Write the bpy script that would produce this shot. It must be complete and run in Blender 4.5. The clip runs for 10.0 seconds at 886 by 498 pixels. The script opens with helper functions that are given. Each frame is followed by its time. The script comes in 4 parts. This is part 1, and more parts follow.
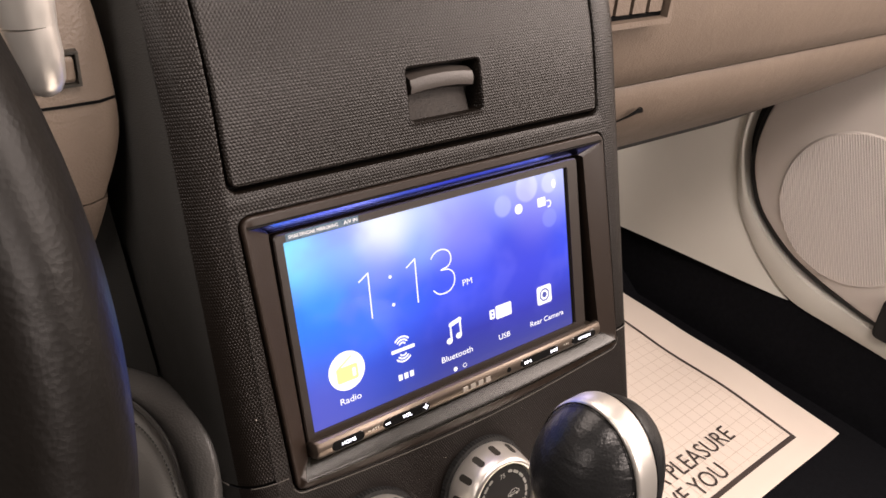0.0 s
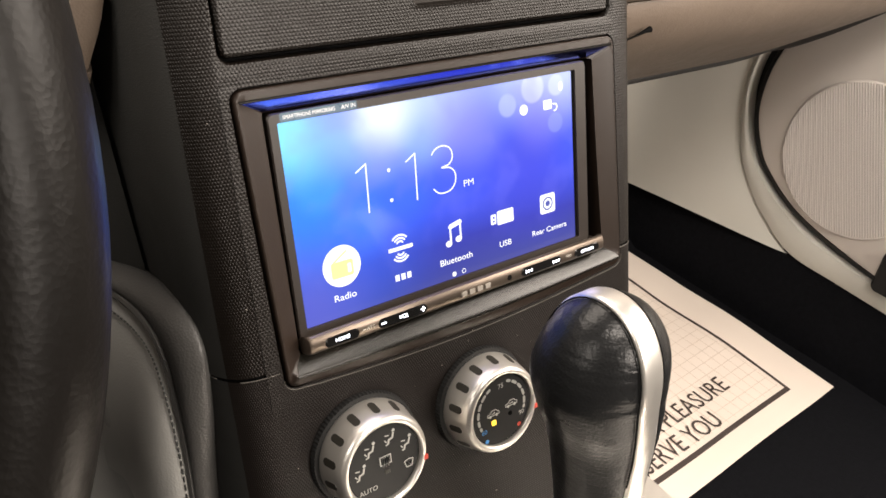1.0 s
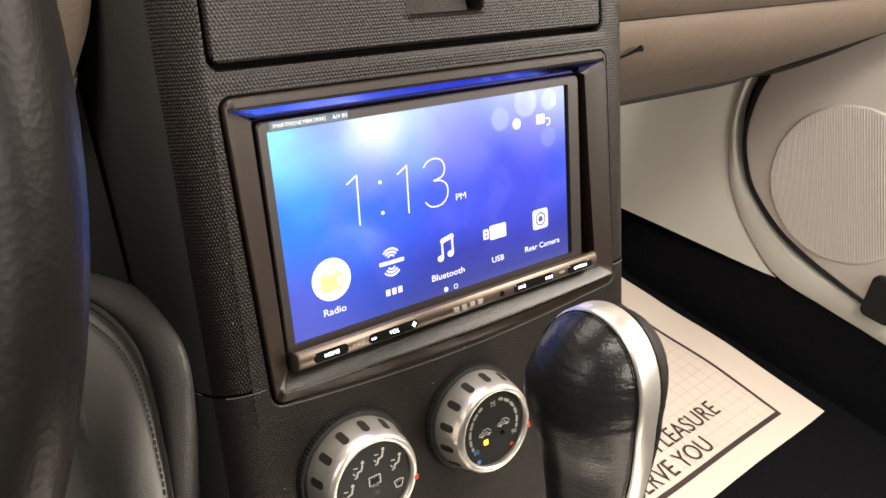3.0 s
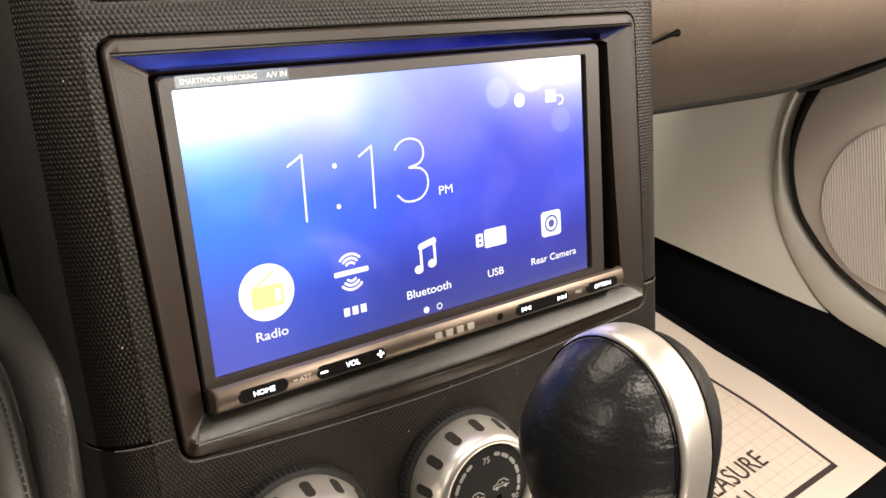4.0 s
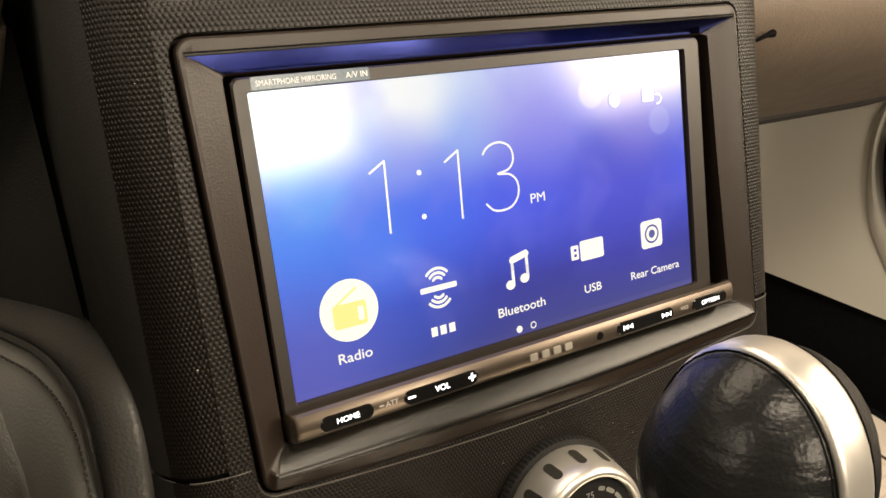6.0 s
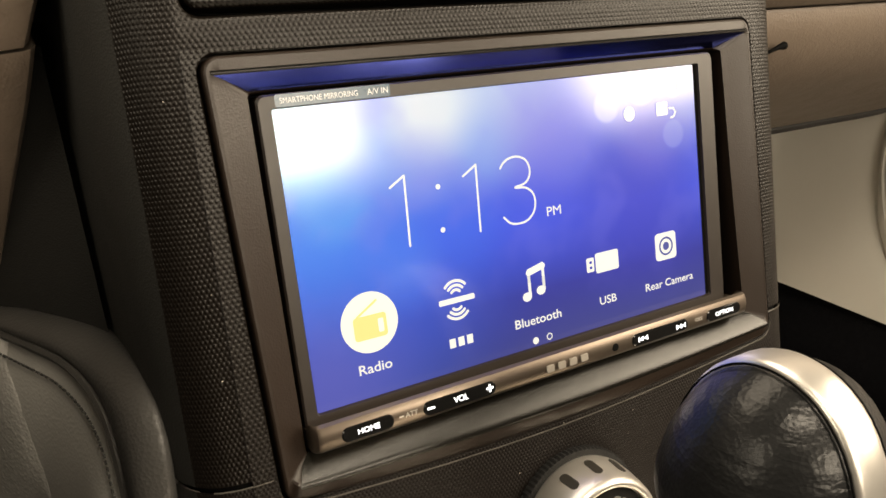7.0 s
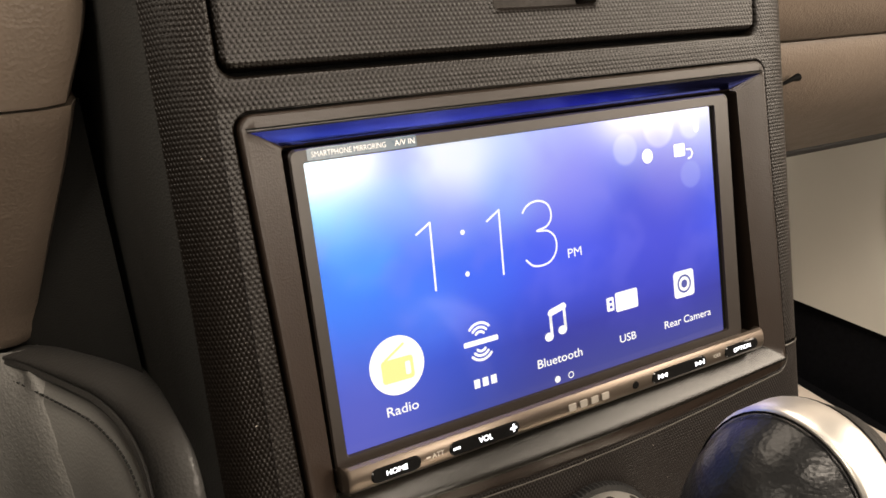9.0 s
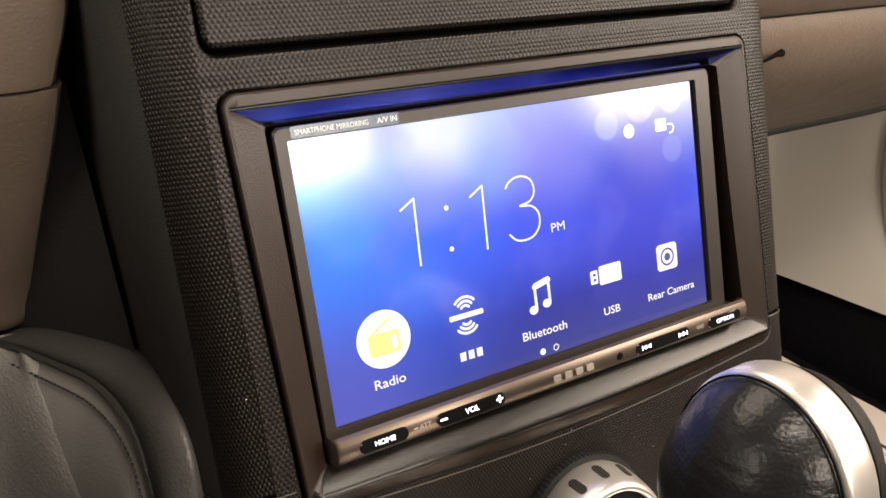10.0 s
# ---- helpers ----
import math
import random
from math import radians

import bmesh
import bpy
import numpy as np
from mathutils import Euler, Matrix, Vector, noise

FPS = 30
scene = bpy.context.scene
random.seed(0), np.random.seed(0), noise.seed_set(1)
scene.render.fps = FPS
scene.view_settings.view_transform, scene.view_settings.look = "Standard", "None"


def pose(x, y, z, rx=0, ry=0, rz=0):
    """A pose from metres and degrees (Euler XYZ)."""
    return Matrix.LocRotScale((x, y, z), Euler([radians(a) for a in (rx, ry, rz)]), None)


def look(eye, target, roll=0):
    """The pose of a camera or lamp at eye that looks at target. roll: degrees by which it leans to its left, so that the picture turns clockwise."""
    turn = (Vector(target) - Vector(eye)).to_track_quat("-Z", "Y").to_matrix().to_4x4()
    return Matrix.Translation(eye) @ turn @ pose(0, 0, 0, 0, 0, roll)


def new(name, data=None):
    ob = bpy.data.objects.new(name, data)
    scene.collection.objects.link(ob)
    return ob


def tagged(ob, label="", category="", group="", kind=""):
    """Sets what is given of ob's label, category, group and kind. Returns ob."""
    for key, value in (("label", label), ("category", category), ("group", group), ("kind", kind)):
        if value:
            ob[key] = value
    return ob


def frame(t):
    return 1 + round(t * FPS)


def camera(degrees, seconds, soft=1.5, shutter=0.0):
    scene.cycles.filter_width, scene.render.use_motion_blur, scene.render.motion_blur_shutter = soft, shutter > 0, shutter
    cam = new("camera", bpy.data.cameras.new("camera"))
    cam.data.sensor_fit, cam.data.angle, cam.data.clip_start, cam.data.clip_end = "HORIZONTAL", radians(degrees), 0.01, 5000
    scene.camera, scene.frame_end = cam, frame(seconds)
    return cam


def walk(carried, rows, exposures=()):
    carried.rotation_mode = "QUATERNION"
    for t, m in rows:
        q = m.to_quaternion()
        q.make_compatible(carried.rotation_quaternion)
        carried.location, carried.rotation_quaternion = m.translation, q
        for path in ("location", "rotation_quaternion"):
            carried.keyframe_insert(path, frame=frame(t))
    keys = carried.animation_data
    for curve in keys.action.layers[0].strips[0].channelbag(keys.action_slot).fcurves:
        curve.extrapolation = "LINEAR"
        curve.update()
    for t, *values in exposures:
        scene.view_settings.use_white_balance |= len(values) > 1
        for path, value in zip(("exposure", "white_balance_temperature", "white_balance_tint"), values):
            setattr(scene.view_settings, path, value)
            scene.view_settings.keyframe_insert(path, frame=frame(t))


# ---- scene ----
# ---- camera ----
cam = camera(59.0, 10.0, 1.6)
# The console's face leans back by 17 degrees; its own axes are x right, y into the dash, z up the face, from the screen's middle.
CON = pose(0, 0, 0.47, -17, 0, 0)
PATH = [
    (0.0, -0.19689, -0.27962, 0.11816, -34.999, -16.321, -6.141),
    (0.2, -0.19867, -0.27646, 0.09779, -35.160, -17.056, -5.946),
    (0.5, -0.20026, -0.27404, 0.08497, -34.919, -18.247, -5.104),
    (1.0, -0.19886, -0.27276, 0.08410, -35.195, -18.569, -4.882),
    (1.5, -0.20083, -0.27684, 0.08399, -35.350, -18.209, -4.944),
    (2.0, -0.20257, -0.27326, 0.08628, -35.387, -17.827, -4.791),
    (2.2, -0.20329, -0.27276, 0.08475, -35.877, -17.213, -5.252),
    (3.3, -0.18974, -0.26225, 0.07154, -35.890, -16.314, -3.670),
    (3.5, -0.17392, -0.24564, 0.06833, -35.062, -15.783, -3.361),
    (4.0, -0.14108, -0.22002, 0.04377, -34.057, -13.793, -4.471),
    (4.5, -0.13174, -0.20339, 0.03276, -32.700, -12.245, -5.940),
    (5.0, -0.13639, -0.19718, 0.03473, -31.165, -11.597, -6.197),
    (5.5, -0.13725, -0.19840, 0.03322, -30.035, -11.207, -6.458),
    (7.0, -0.14235, -0.20047, 0.03588, -28.956, -10.210, -6.759),
    (7.5, -0.14644, -0.20117, 0.03935, -28.698, -10.252, -6.762),
    (8.0, -0.15078, -0.20187, 0.04381, -28.123, -9.602, -7.177),
    (8.5, -0.14676, -0.20262, 0.04745, -28.081, -9.287, -7.231),
    (9.0, -0.14713, -0.20331, 0.04720, -28.221, -9.305, -7.078),
    (9.5, -0.14657, -0.20595, 0.04484, -27.963, -9.535, -7.185),
    (10.0, -0.14642, -0.20904, 0.04408, -28.321, -10.312, -8.016),
]
EXPO = [(0.0, -0.06, 6450, 18), (0.6, 0.04, 6350, 12), (2.0, 0.08, 6300, 9), (3.5, 0.10, 6450, 9), (4.0, 0.04, 6600, 10), (4.5, -0.24, 6850, 13), (5.0, -0.42, 7200, 13), (5.6, -0.28, 7400, 8), (7.2, -0.34, 7300, 6), (8.6, -0.22, 6900, 8), (10.0, -0.19, 6750, 12)]
walk(cam, [(t, CON @ pose(x, y, z, 0, 0, yaw) @ pose(0, 0, 0, 90 + pitch) @ pose(0, 0, 0, 0, 0, roll)) for t, x, y, z, yaw, pitch, roll in PATH], EXPO)

# ---- light ----
world = bpy.data.worlds.new("workshop")
scene.world = world
world.use_nodes = True
world.node_tree.nodes["Background"].inputs[0].default_value = (1.0, 0.88, 0.76, 1)
world.node_tree.nodes["Background"].inputs[1].default_value = 0.25


def window_light(name, place, target, w, h, watts, colour):
    lamp = bpy.data.lights.new(name, "AREA")
    lamp.shape, lamp.size, lamp.size_y, lamp.energy, lamp.color = "RECTANGLE", w, h, watts, colour
    ob = new(name, lamp)
    ob.matrix_world = look(place, target)
    return ob


window_light("window_light", (0.10, 0.30, 1.10), (0.20, -0.25, 0.3), 0.9, 0.35, 8.0, (1.0, 0.87, 0.74))
window_light("window_light", (0.77, -0.41, 0.87), (0.10, 0.0, 0.35), 0.64, 0.46, 17.0, (1.0, 0.87, 0.74))
window_light("window_light", (-0.77, -0.17, 0.94), (-0.1, 0.1, 0.3), 0.5, 0.3, 6.0, (1.0, 0.90, 0.78))
# Added lamp above an invented roof hole; brightens the door, pad and paper.
window_light("added_roof_fill", (0.06, -0.40, 1.15), (0.22, 0.0, 0.2), 0.40, 0.20, 7.0, (1.0, 0.88, 0.76))
window_light("window_light", (0.30, -1.27, 0.96), (0.1, 0.0, 0.45), 0.46, 0.34, 13.0, (1.0, 0.88, 0.76))


# ---- materials ----
def nodes_of(m):
    m.use_nodes = True
    t = m.node_tree
    return t, t.nodes["Principled BSDF"]


def material(name, colour, rough=0.5, metal=0.0, spec=0.5, grain=0.0, grain_scale=800.0, mottle=0.12, mottle_scale=25.0, smudge=0.12, coat=0.0):
    """A surface with mottled colour, uneven gloss and a fine bumpy grain."""
    m = bpy.data.materials.new(name)
    t, b = nodes_of(m)
    b.inputs["Metallic"].default_value = metal
    b.inputs["Specular IOR Level"].default_value = spec
    b.inputs["Coat Weight"].default_value = coat
    co = t.nodes.new("ShaderNodeTexCoord")
    big = t.nodes.new("ShaderNodeTexNoise")
    big.inputs["Scale"].default_value, big.inputs["Detail"].default_value = mottle_scale, 5
    t.links.new(co.outputs["Object"], big.inputs["Vector"])
    ramp = t.nodes.new("ShaderNodeMix")
    ramp.data_type = "RGBA"
    dark = [c * (1 - mottle) for c in colour]
    light = [min(1, c * (1 + mottle)) for c in colour]
    ramp.inputs[6].default_value, ramp.inputs[7].default_value = (*dark, 1), (*light, 1)
    t.links.new(big.outputs["Fac"], ramp.inputs[0])
    t.links.new(ramp.outputs[2], b.inputs["Base Color"])
    rr = t.nodes.new("ShaderNodeMapRange")
    rr.inputs["To Min"].default_value, rr.inputs["To Max"].default_value = rough * (1 - smudge), min(1, rough * (1 + smudge))
    fine = t.nodes.new("ShaderNodeTexNoise")
    fine.inputs["Scale"].default_value, fine.inputs["Detail"].default_value = mottle_scale * 3.7, 4
    t.links.new(co.outputs["Object"], fine.inputs["Vector"])
    t.links.new(fine.outputs["Fac"], rr.inputs["Value"])
    t.links.new(rr.outputs["Result"], b.inputs["Roughness"])
    if grain:
        g = t.nodes.new("ShaderNodeTexVoronoi")
        g.inputs["Scale"].default_value = grain_scale
        t.links.new(co.outputs["Object"], g.inputs["Vector"])
        bump = t.nodes.new("ShaderNodeBump")
        bump.inputs["Strength"].default_value, bump.inputs["Distance"].default_value = grain, 0.0006
        t.links.new(g.outputs["Distance"], bump.inputs["Height"])
        t.links.new(bump.outputs["Normal"], b.inputs["Normal"])
    return m


def dimpled(name, colour, pitch=1.75, rough=0.42, strength=0.9, spec=0.5):
    """Moulded plastic with staggered rows of small raised dots that run round the rolled edges."""
    m = material(name, colour, rough, spec=spec, mottle=0.10, mottle_scale=30)
    t = m.node_tree
    b = t.nodes["Principled BSDF"]
    co = t.nodes.new("ShaderNodeTexCoord")
    sep = t.nodes.new("ShaderNodeSeparateXYZ")
    t.links.new(co.outputs["Object"], sep.inputs[0])

    def calc(op, a, c=None):
        n = t.nodes.new("ShaderNodeMath")
        n.operation = op
        for k, v in enumerate((a, c)):
            if v is None:
                continue
            if isinstance(v, (int, float)):
                n.inputs[k].default_value = v
            else:
                t.links.new(v, n.inputs[k])
        return n.outputs[0]

    # three crossed waves make round dots, each row set half a step off the next
    run = calc("ADD", calc("ABSOLUTE", sep.outputs["X"]), sep.outputs["Y"])
    k = 4 * math.pi / (math.sqrt(3) * pitch * 0.001)
    across, half = calc("MULTIPLY", run, k * math.sqrt(3) / 2), calc("MULTIPLY", sep.outputs["Z"], k / 2)
    waves = [calc("COSINE", calc("MULTIPLY", half, 2.0)), calc("COSINE", calc("ADD", half, across)), calc("COSINE", calc("SUBTRACT", half, across))]
    dome = t.nodes.new("ShaderNodeMapRange")
    dome.interpolation_type = "SMOOTHSTEP"
    dome.inputs["From Min"].default_value, dome.inputs["From Max"].default_value = -1.2, 2.4
    t.links.new(calc("ADD", waves[0], calc("ADD", waves[1], waves[2])), dome.inputs["Value"])
    dots = dome.outputs["Result"]
    bump = t.nodes.new("ShaderNodeBump")
    bump.inputs["Strength"].default_value, bump.inputs["Distance"].default_value = strength, 0.00055
    t.links.new(dots, bump.inputs["Height"])
    t.links.new(bump.outputs["Normal"], b.inputs["Normal"])
    return m


def leather(name, colour, rough=0.4, wrinkle=0.5, stretch=(1, 1, 1), scale=60.0, fine=0.25, spec=0.5):
    """Hide with fine pores and soft creases."""
    m = material(name, colour, rough, spec=spec, mottle=0.14, mottle_scale=18, smudge=0.2)
    t = m.node_tree
    b = t.nodes["Principled BSDF"]
    co = t.nodes.new("ShaderNodeTexCoord")
    mp = t.nodes.new("ShaderNodeMapping")
    mp.inputs["Scale"].default_value = stretch
    t.links.new(co.outputs["Object"], mp.inputs[0])
    n = t.nodes.new("ShaderNodeTexNoise")
    n.inputs["Scale"].default_value, n.inputs["Detail"].default_value, n.inputs["Distortion"].default_value = scale, 5, 0.6
    t.links.new(mp.outputs[0], n.inputs["Vector"])
    v = t.nodes.new("ShaderNodeTexVoronoi")
    v.inputs["Scale"].default_value = 900
    t.links.new(co.outputs["Object"], v.inputs["Vector"])
    b1, b2 = t.nodes.new("ShaderNodeBump"), t.nodes.new("ShaderNodeBump")
    b1.inputs["Strength"].default_value, b1.inputs["Distance"].default_value = wrinkle, 0.002
    b2.inputs["Strength"].default_value, b2.inputs["Distance"].default_value = fine, 0.0005
    t.links.new(n.outputs["Fac"], b1.inputs["Height"])
    t.links.new(v.outputs["Distance"], b2.inputs["Height"])
    t.links.new(b1.outputs["Normal"], b2.inputs["Normal"])
    t.links.new(b2.outputs["Normal"], b.inputs["Normal"])
    return m


def glowing(name, colour, strength):
    m = bpy.data.materials.new(name)
    t, b = nodes_of(m)
    b.inputs["Base Color"].default_value = (*[c * 0.1 for c in colour], 1)
    b.inputs["Emission Color"].default_value = (*colour, 1)
    b.inputs["Emission Strength"].default_value = strength
    b.inputs["Roughness"].default_value = 0.3
    return m


FASCIA = dimpled("dimpled_black_plastic", (0.0055, 0.0040, 0.0030), 1.5, 0.36, 0.38, 0.25)
LOWER = dimpled("fine_dimpled_black_plastic", (0.0072, 0.0054, 0.0045), 1.25, 0.46, 0.36, 0.2)
SMOOTH = material("smooth_black_plastic", (0.011, 0.011, 0.011), 0.6, spec=0.3, grain=0.25, grain_scale=1500)
TRIMBLACK = material("satin_black_trim", (0.018, 0.0120, 0.0088), 0.37, spec=0.34, grain=0.07, grain_scale=1700, mottle_scale=40)
LEDGE = material("shiny_black_ledge", (0.008, 0.0075, 0.006), 0.22, spec=0.34, grain=0.08, grain_scale=4200, mottle_scale=60, smudge=0.12)
# Paler than the panel: the light its edge catches is in this colour.
PANELEDGE = material("highlight_plastic_edge", (0.06, 0.055, 0.047), 0.35, mottle=0.5, mottle_scale=140)
LATCH = material("worn_grey_black_plastic", (0.036, 0.030, 0.026), 0.5, grain=0.1, grain_scale=900, mottle=0.25, mottle_scale=150)
LATCHPAD = material("scuffed_black_plastic", (0.012, 0.009, 0.007), 0.6, spec=0.2, grain=0.3, grain_scale=500, mottle=0.5, mottle_scale=260)
SIDE = material("charcoal_side_plastic", (0.027, 0.027, 0.0255), 0.6, spec=0.25, grain=0.2, grain_scale=1500)
GAP = material("black_gap", (0.003, 0.003, 0.003), 0.8, spec=0.05)
PANEL = material("dark_bezel", (0.017, 0.0125, 0.010), 0.4, mottle_scale=60)
DIALFACE = material("black_dial_face", (0.010, 0.010, 0.010), 0.45, spec=0.3)
# The blue of the reflected screen is put into this metal's colour.
BLUETINTSTRIP = material("blue_reflection_strip", (0.10, 0.14, 0.62), 0.15, 1.0, mottle_scale=60)
LIPGLOSS = material("glossy_black_lip", (0.012, 0.011, 0.010), 0.22, spec=0.6, mottle_scale=60)
GLOSS = material("gloss_black", (0.006, 0.006, 0.006), 0.12)
BRONZE = material("brushed_bronze_metal", (0.155, 0.125, 0.10), 0.34, 0.8, mottle=0.05, mottle_scale=60)
SATIN = material("satin_silver_metal", (0.76, 0.73, 0.68), 0.34, 0.85, mottle=0.05, mottle_scale=70)
SLOT = material("slot_shadow", (0.022, 0.020, 0.016), 0.4)
TAN = leather("tan_soft_vinyl", (0.119, 0.091, 0.069), 0.5, 0.12, scale=120, fine=0.3)
CREAM = material("cream_plastic", (0.71, 0.70, 0.64), 0.5, grain=0.15, grain_scale=1400, mottle=0.06, mottle_scale=9)
DOORSKIN = material("warm_grey_door_plastic", (0.68, 0.63, 0.585), 0.55, grain=0.15, grain_scale=1400, mottle=0.05, mottle_scale=9)
SEAL = material("black_rubber_seal", (0.012, 0.012, 0.012), 0.6)
CARPET = material("black_carpet", (0.0066, 0.0069, 0.0085), 0.95, spec=0.06, grain=1.0, grain_scale=500, mottle=0.5, mottle_scale=160)
PAPER = material("buff_paper", (0.88, 0.78, 0.69), 0.7, mottle=0.06, mottle_scale=9)
INK = material("dark_print", (0.06, 0.045, 0.04), 0.7)
FAINT = material("faint_print", (0.70, 0.60, 0.51), 0.7)
KNOBHIDE = leather("black_shifter_leather", (0.0115, 0.0118, 0.0122), 0.29, 0.11, (0.5, 0.6, 2.4), 260, 0.14, 0.24)
PADHIDE = leather("dark_pad_leather", (0.060, 0.058, 0.055), 0.42, 0.03, scale=40, fine=0.25)
# Lit copy of the pad's leather: the light on its face is in the colour.
FACEHIDE = leather("lit_pad_leather", (0.37, 0.365, 0.345), 0.45, 0.03, scale=40, fine=0.2)
PEBBLE = leather("pebbled_grey_vinyl", (0.29, 0.285, 0.27), 0.45, 0.14, scale=330, fine=0.3)
WHEELHIDE = leather("black_wheel_leather", (0.0045, 0.0039, 0.0034), 0.38, 0.09, (1, 1, 0.6), scale=150, fine=0.08, spec=0.14)
THREAD = material("dark_thread", (0.03, 0.03, 0.028), 0.8)
HEADLINER = material("charcoal_lining", (0.05, 0.047, 0.044), 0.9)
WHITE = glowing("screen_white", (1, 1, 1), 1.1)
WARMWHITE = glowing("screen_warm_white", (1.0, 0.98, 0.90), 1.2)
YELLOW = glowing("screen_yellow", (1.0, 0.93, 0.36), 1.0)
KEYLIGHT = glowing("key_backlight", (0.93, 0.93, 1.0), 5.0)
AMBER = glowing("amber_lamp", (1.0, 0.62, 0.05), 2.2)
PRINT = material("pale_grey_print", (0.46, 0.46, 0.43), 0.6)
REDPRINT = material("red_print", (0.45, 0.05, 0.03), 0.6)
BLUEPRINT = material("blue_print", (0.08, 0.30, 0.70), 0.6)
# The film is clear; its teal stands for light reflected off it.
STICKER = material("sheen_tinted_sticker", (0.06, 0.10, 0.14), 0.28, mottle=0.2, mottle_scale=200)
STICKERPRINT = material("white_sticker_print", (0.75, 0.78, 0.80), 0.5)
BADGE = material("dull_silver_badge", (0.36, 0.33, 0.29), 0.35, 0.3)
SILVERPRINT = material("silver_lettering", (0.66, 0.62, 0.56), 0.35, 0.25)


def display_material():
    """The lit screen: a deep blue picture with soft pale discs and a painted violet haze, under a sheet of matt glass.
    """
    m = bpy.data.materials.new("lit_display")
    t, b = nodes_of(m)
    b.inputs["Base Color"].default_value = (0.012, 0.012, 0.014, 1)
    b.inputs["Roughness"].default_value = 0.14
    b.inputs["Coat Weight"].default_value = 0.34
    b.inputs["Coat Roughness"].default_value = 0.36
    b.inputs["Specular IOR Level"].default_value = 0.8
    co = t.nodes.new("ShaderNodeTexCoord")
    sep = t.nodes.new("ShaderNodeSeparateXYZ")
    t.links.new(co.outputs["Object"], sep.inputs[0])
    flat = t.nodes.new("ShaderNodeCombineXYZ")
    t.links.new(sep.outputs["X"], flat.inputs[0])
    t.links.new(sep.outputs["Z"], flat.inputs[1])
    ramp = t.nodes.new("ShaderNodeValToRGB")
    up = t.nodes.new("ShaderNodeMapRange")
    up.inputs["From Min"].default_value, up.inputs["From Max"].default_value = -0.044, 0.040
    t.links.new(sep.outputs["Z"], up.inputs["Value"])
    t.links.new(up.outputs["Result"], ramp.inputs["Fac"])
    e = ramp.color_ramp.elements
    e[0].position, e[0].color = 0.0, (0.040, 0.050, 0.28, 1)
    e[1].position, e[1].color = 1.0, (0.13, 0.20, 0.88, 1)
    for at, c in ((0.22, (0.016, 0.026, 0.36, 1)), (0.5, (0.020, 0.072, 0.86, 1)), (0.75, (0.038, 0.108, 0.85, 1))):
        k = e.new(at)
        k.color = c
    last = ramp.outputs["Color"]
    wob = t.nodes.new("ShaderNodeTexNoise")
    wob.inputs["Scale"].default_value, wob.inputs["Detail"].default_value = 45, 2
    t.links.new(flat.outputs[0], wob.inputs["Vector"])

    def disc(x, z, r, soft, colour, amount, squash=1.0):
        nonlocal last
        mp = t.nodes.new("ShaderNodeMapping")
        mp.vector_type = "POINT"
        mp.inputs["Location"].default_value = (-x * 0.001, -z * 0.001 * squash, 0)
        mp.inputs["Scale"].default_value = (1, squash, 1)
        t.links.new(flat.outputs[0], mp.inputs[0])
        ln = t.nodes.new("ShaderNodeVectorMath")
        ln.operation = "LENGTH"
        t.links.new(mp.outputs[0], ln.inputs[0])
        mr = t.nodes.new("ShaderNodeMapRange")
        mr.interpolation_type = "SMOOTHSTEP"
        mr.inputs["From Min"].default_value, mr.inputs["From Max"].default_value = (r + soft) * 0.001, max(0.0, r - soft) * 0.001
        mr.inputs["To Max"].default_value = amount
        t.links.new(ln.outputs["Value"], mr.inputs["Value"])
        mx = t.nodes.new("ShaderNodeMix")
        mx.data_type = "RGBA"
        mx.inputs[7].default_value = (*colour, 1)
        t.links.new(mr.outputs["Result"], mx.inputs[0])
        t.links.new(last, mx.inputs[6])
        last = mx.outputs[2]

    disc(-62, 4, 40, 36, (0.012, 0.13, 0.95), 0.65)
    disc(-72, 10, 24, 24, (0.010, 0.22, 1.0), 0.92)
    disc(-64, 13, 10, 5, (0.04, 0.33, 1.0), 0.55)
    disc(-74, 34, 13, 13, (0.22, 0.80, 1.0), 0.95)
    disc(-52, 30, 10, 8, (0.10, 0.40, 1.0), 0.5)
    disc(-30, 38, 30, 26, (0.50, 0.66, 1.0), 0.65, 1.5)
    disc(-30, 37, 13, 9, (0.9, 0.95, 1.0), 0.8)
    disc(-2, 36, 18, 16, (0.62, 0.76, 1.0), 0.6)
    disc(30, 40, 26, 20, (0.40, 0.52, 1.0), 0.45, 1.6)
    disc(62, 40, 26, 18, (0.66, 0.74, 1.0), 0.75, 1.3)
    disc(8, 8, 20, 20, (0.05, 0.09, 0.88), 0.5)
    disc(-24, 2, 12, 10, (0.03, 0.16, 0.98), 0.35)
    disc(-44, -8, 9, 8, (0.05, 0.22, 1.0), 0.35)
    disc(20, 20, 11, 8, (0.16, 0.28, 1.0), 0.35)
    disc(-14, 22, 9, 8, (0.22, 0.42, 1.0), 0.4)
    disc(48, 4, 26, 24, (0.040, 0.042, 0.62), 0.7)
    disc(12, 26, 16, 14, (0.24, 0.20, 0.86), 0.5)
    disc(-34, 20, 9, 7, (0.26, 0.34, 0.95), 0.4)
    disc(56, 22, 13, 10, (0.20, 0.18, 0.80), 0.45)
    disc(-72, -36, 20, 20, (0.10, 0.11, 0.55), 0.7)
    disc(36.1, 29.8, 5.2, 0.8, (0.55, 0.62, 1.0), 0.42)
    disc(52, 35.7, 7.0, 0.8, (0.86, 0.90, 1.0), 0.42)
    disc(65.8, 17.4, 4.8, 0.7, (0.35, 0.42, 1.0), 0.3)
    disc(66.9, 35, 5.0, 0.8, (0.85, 0.90, 1.0), 0.36)
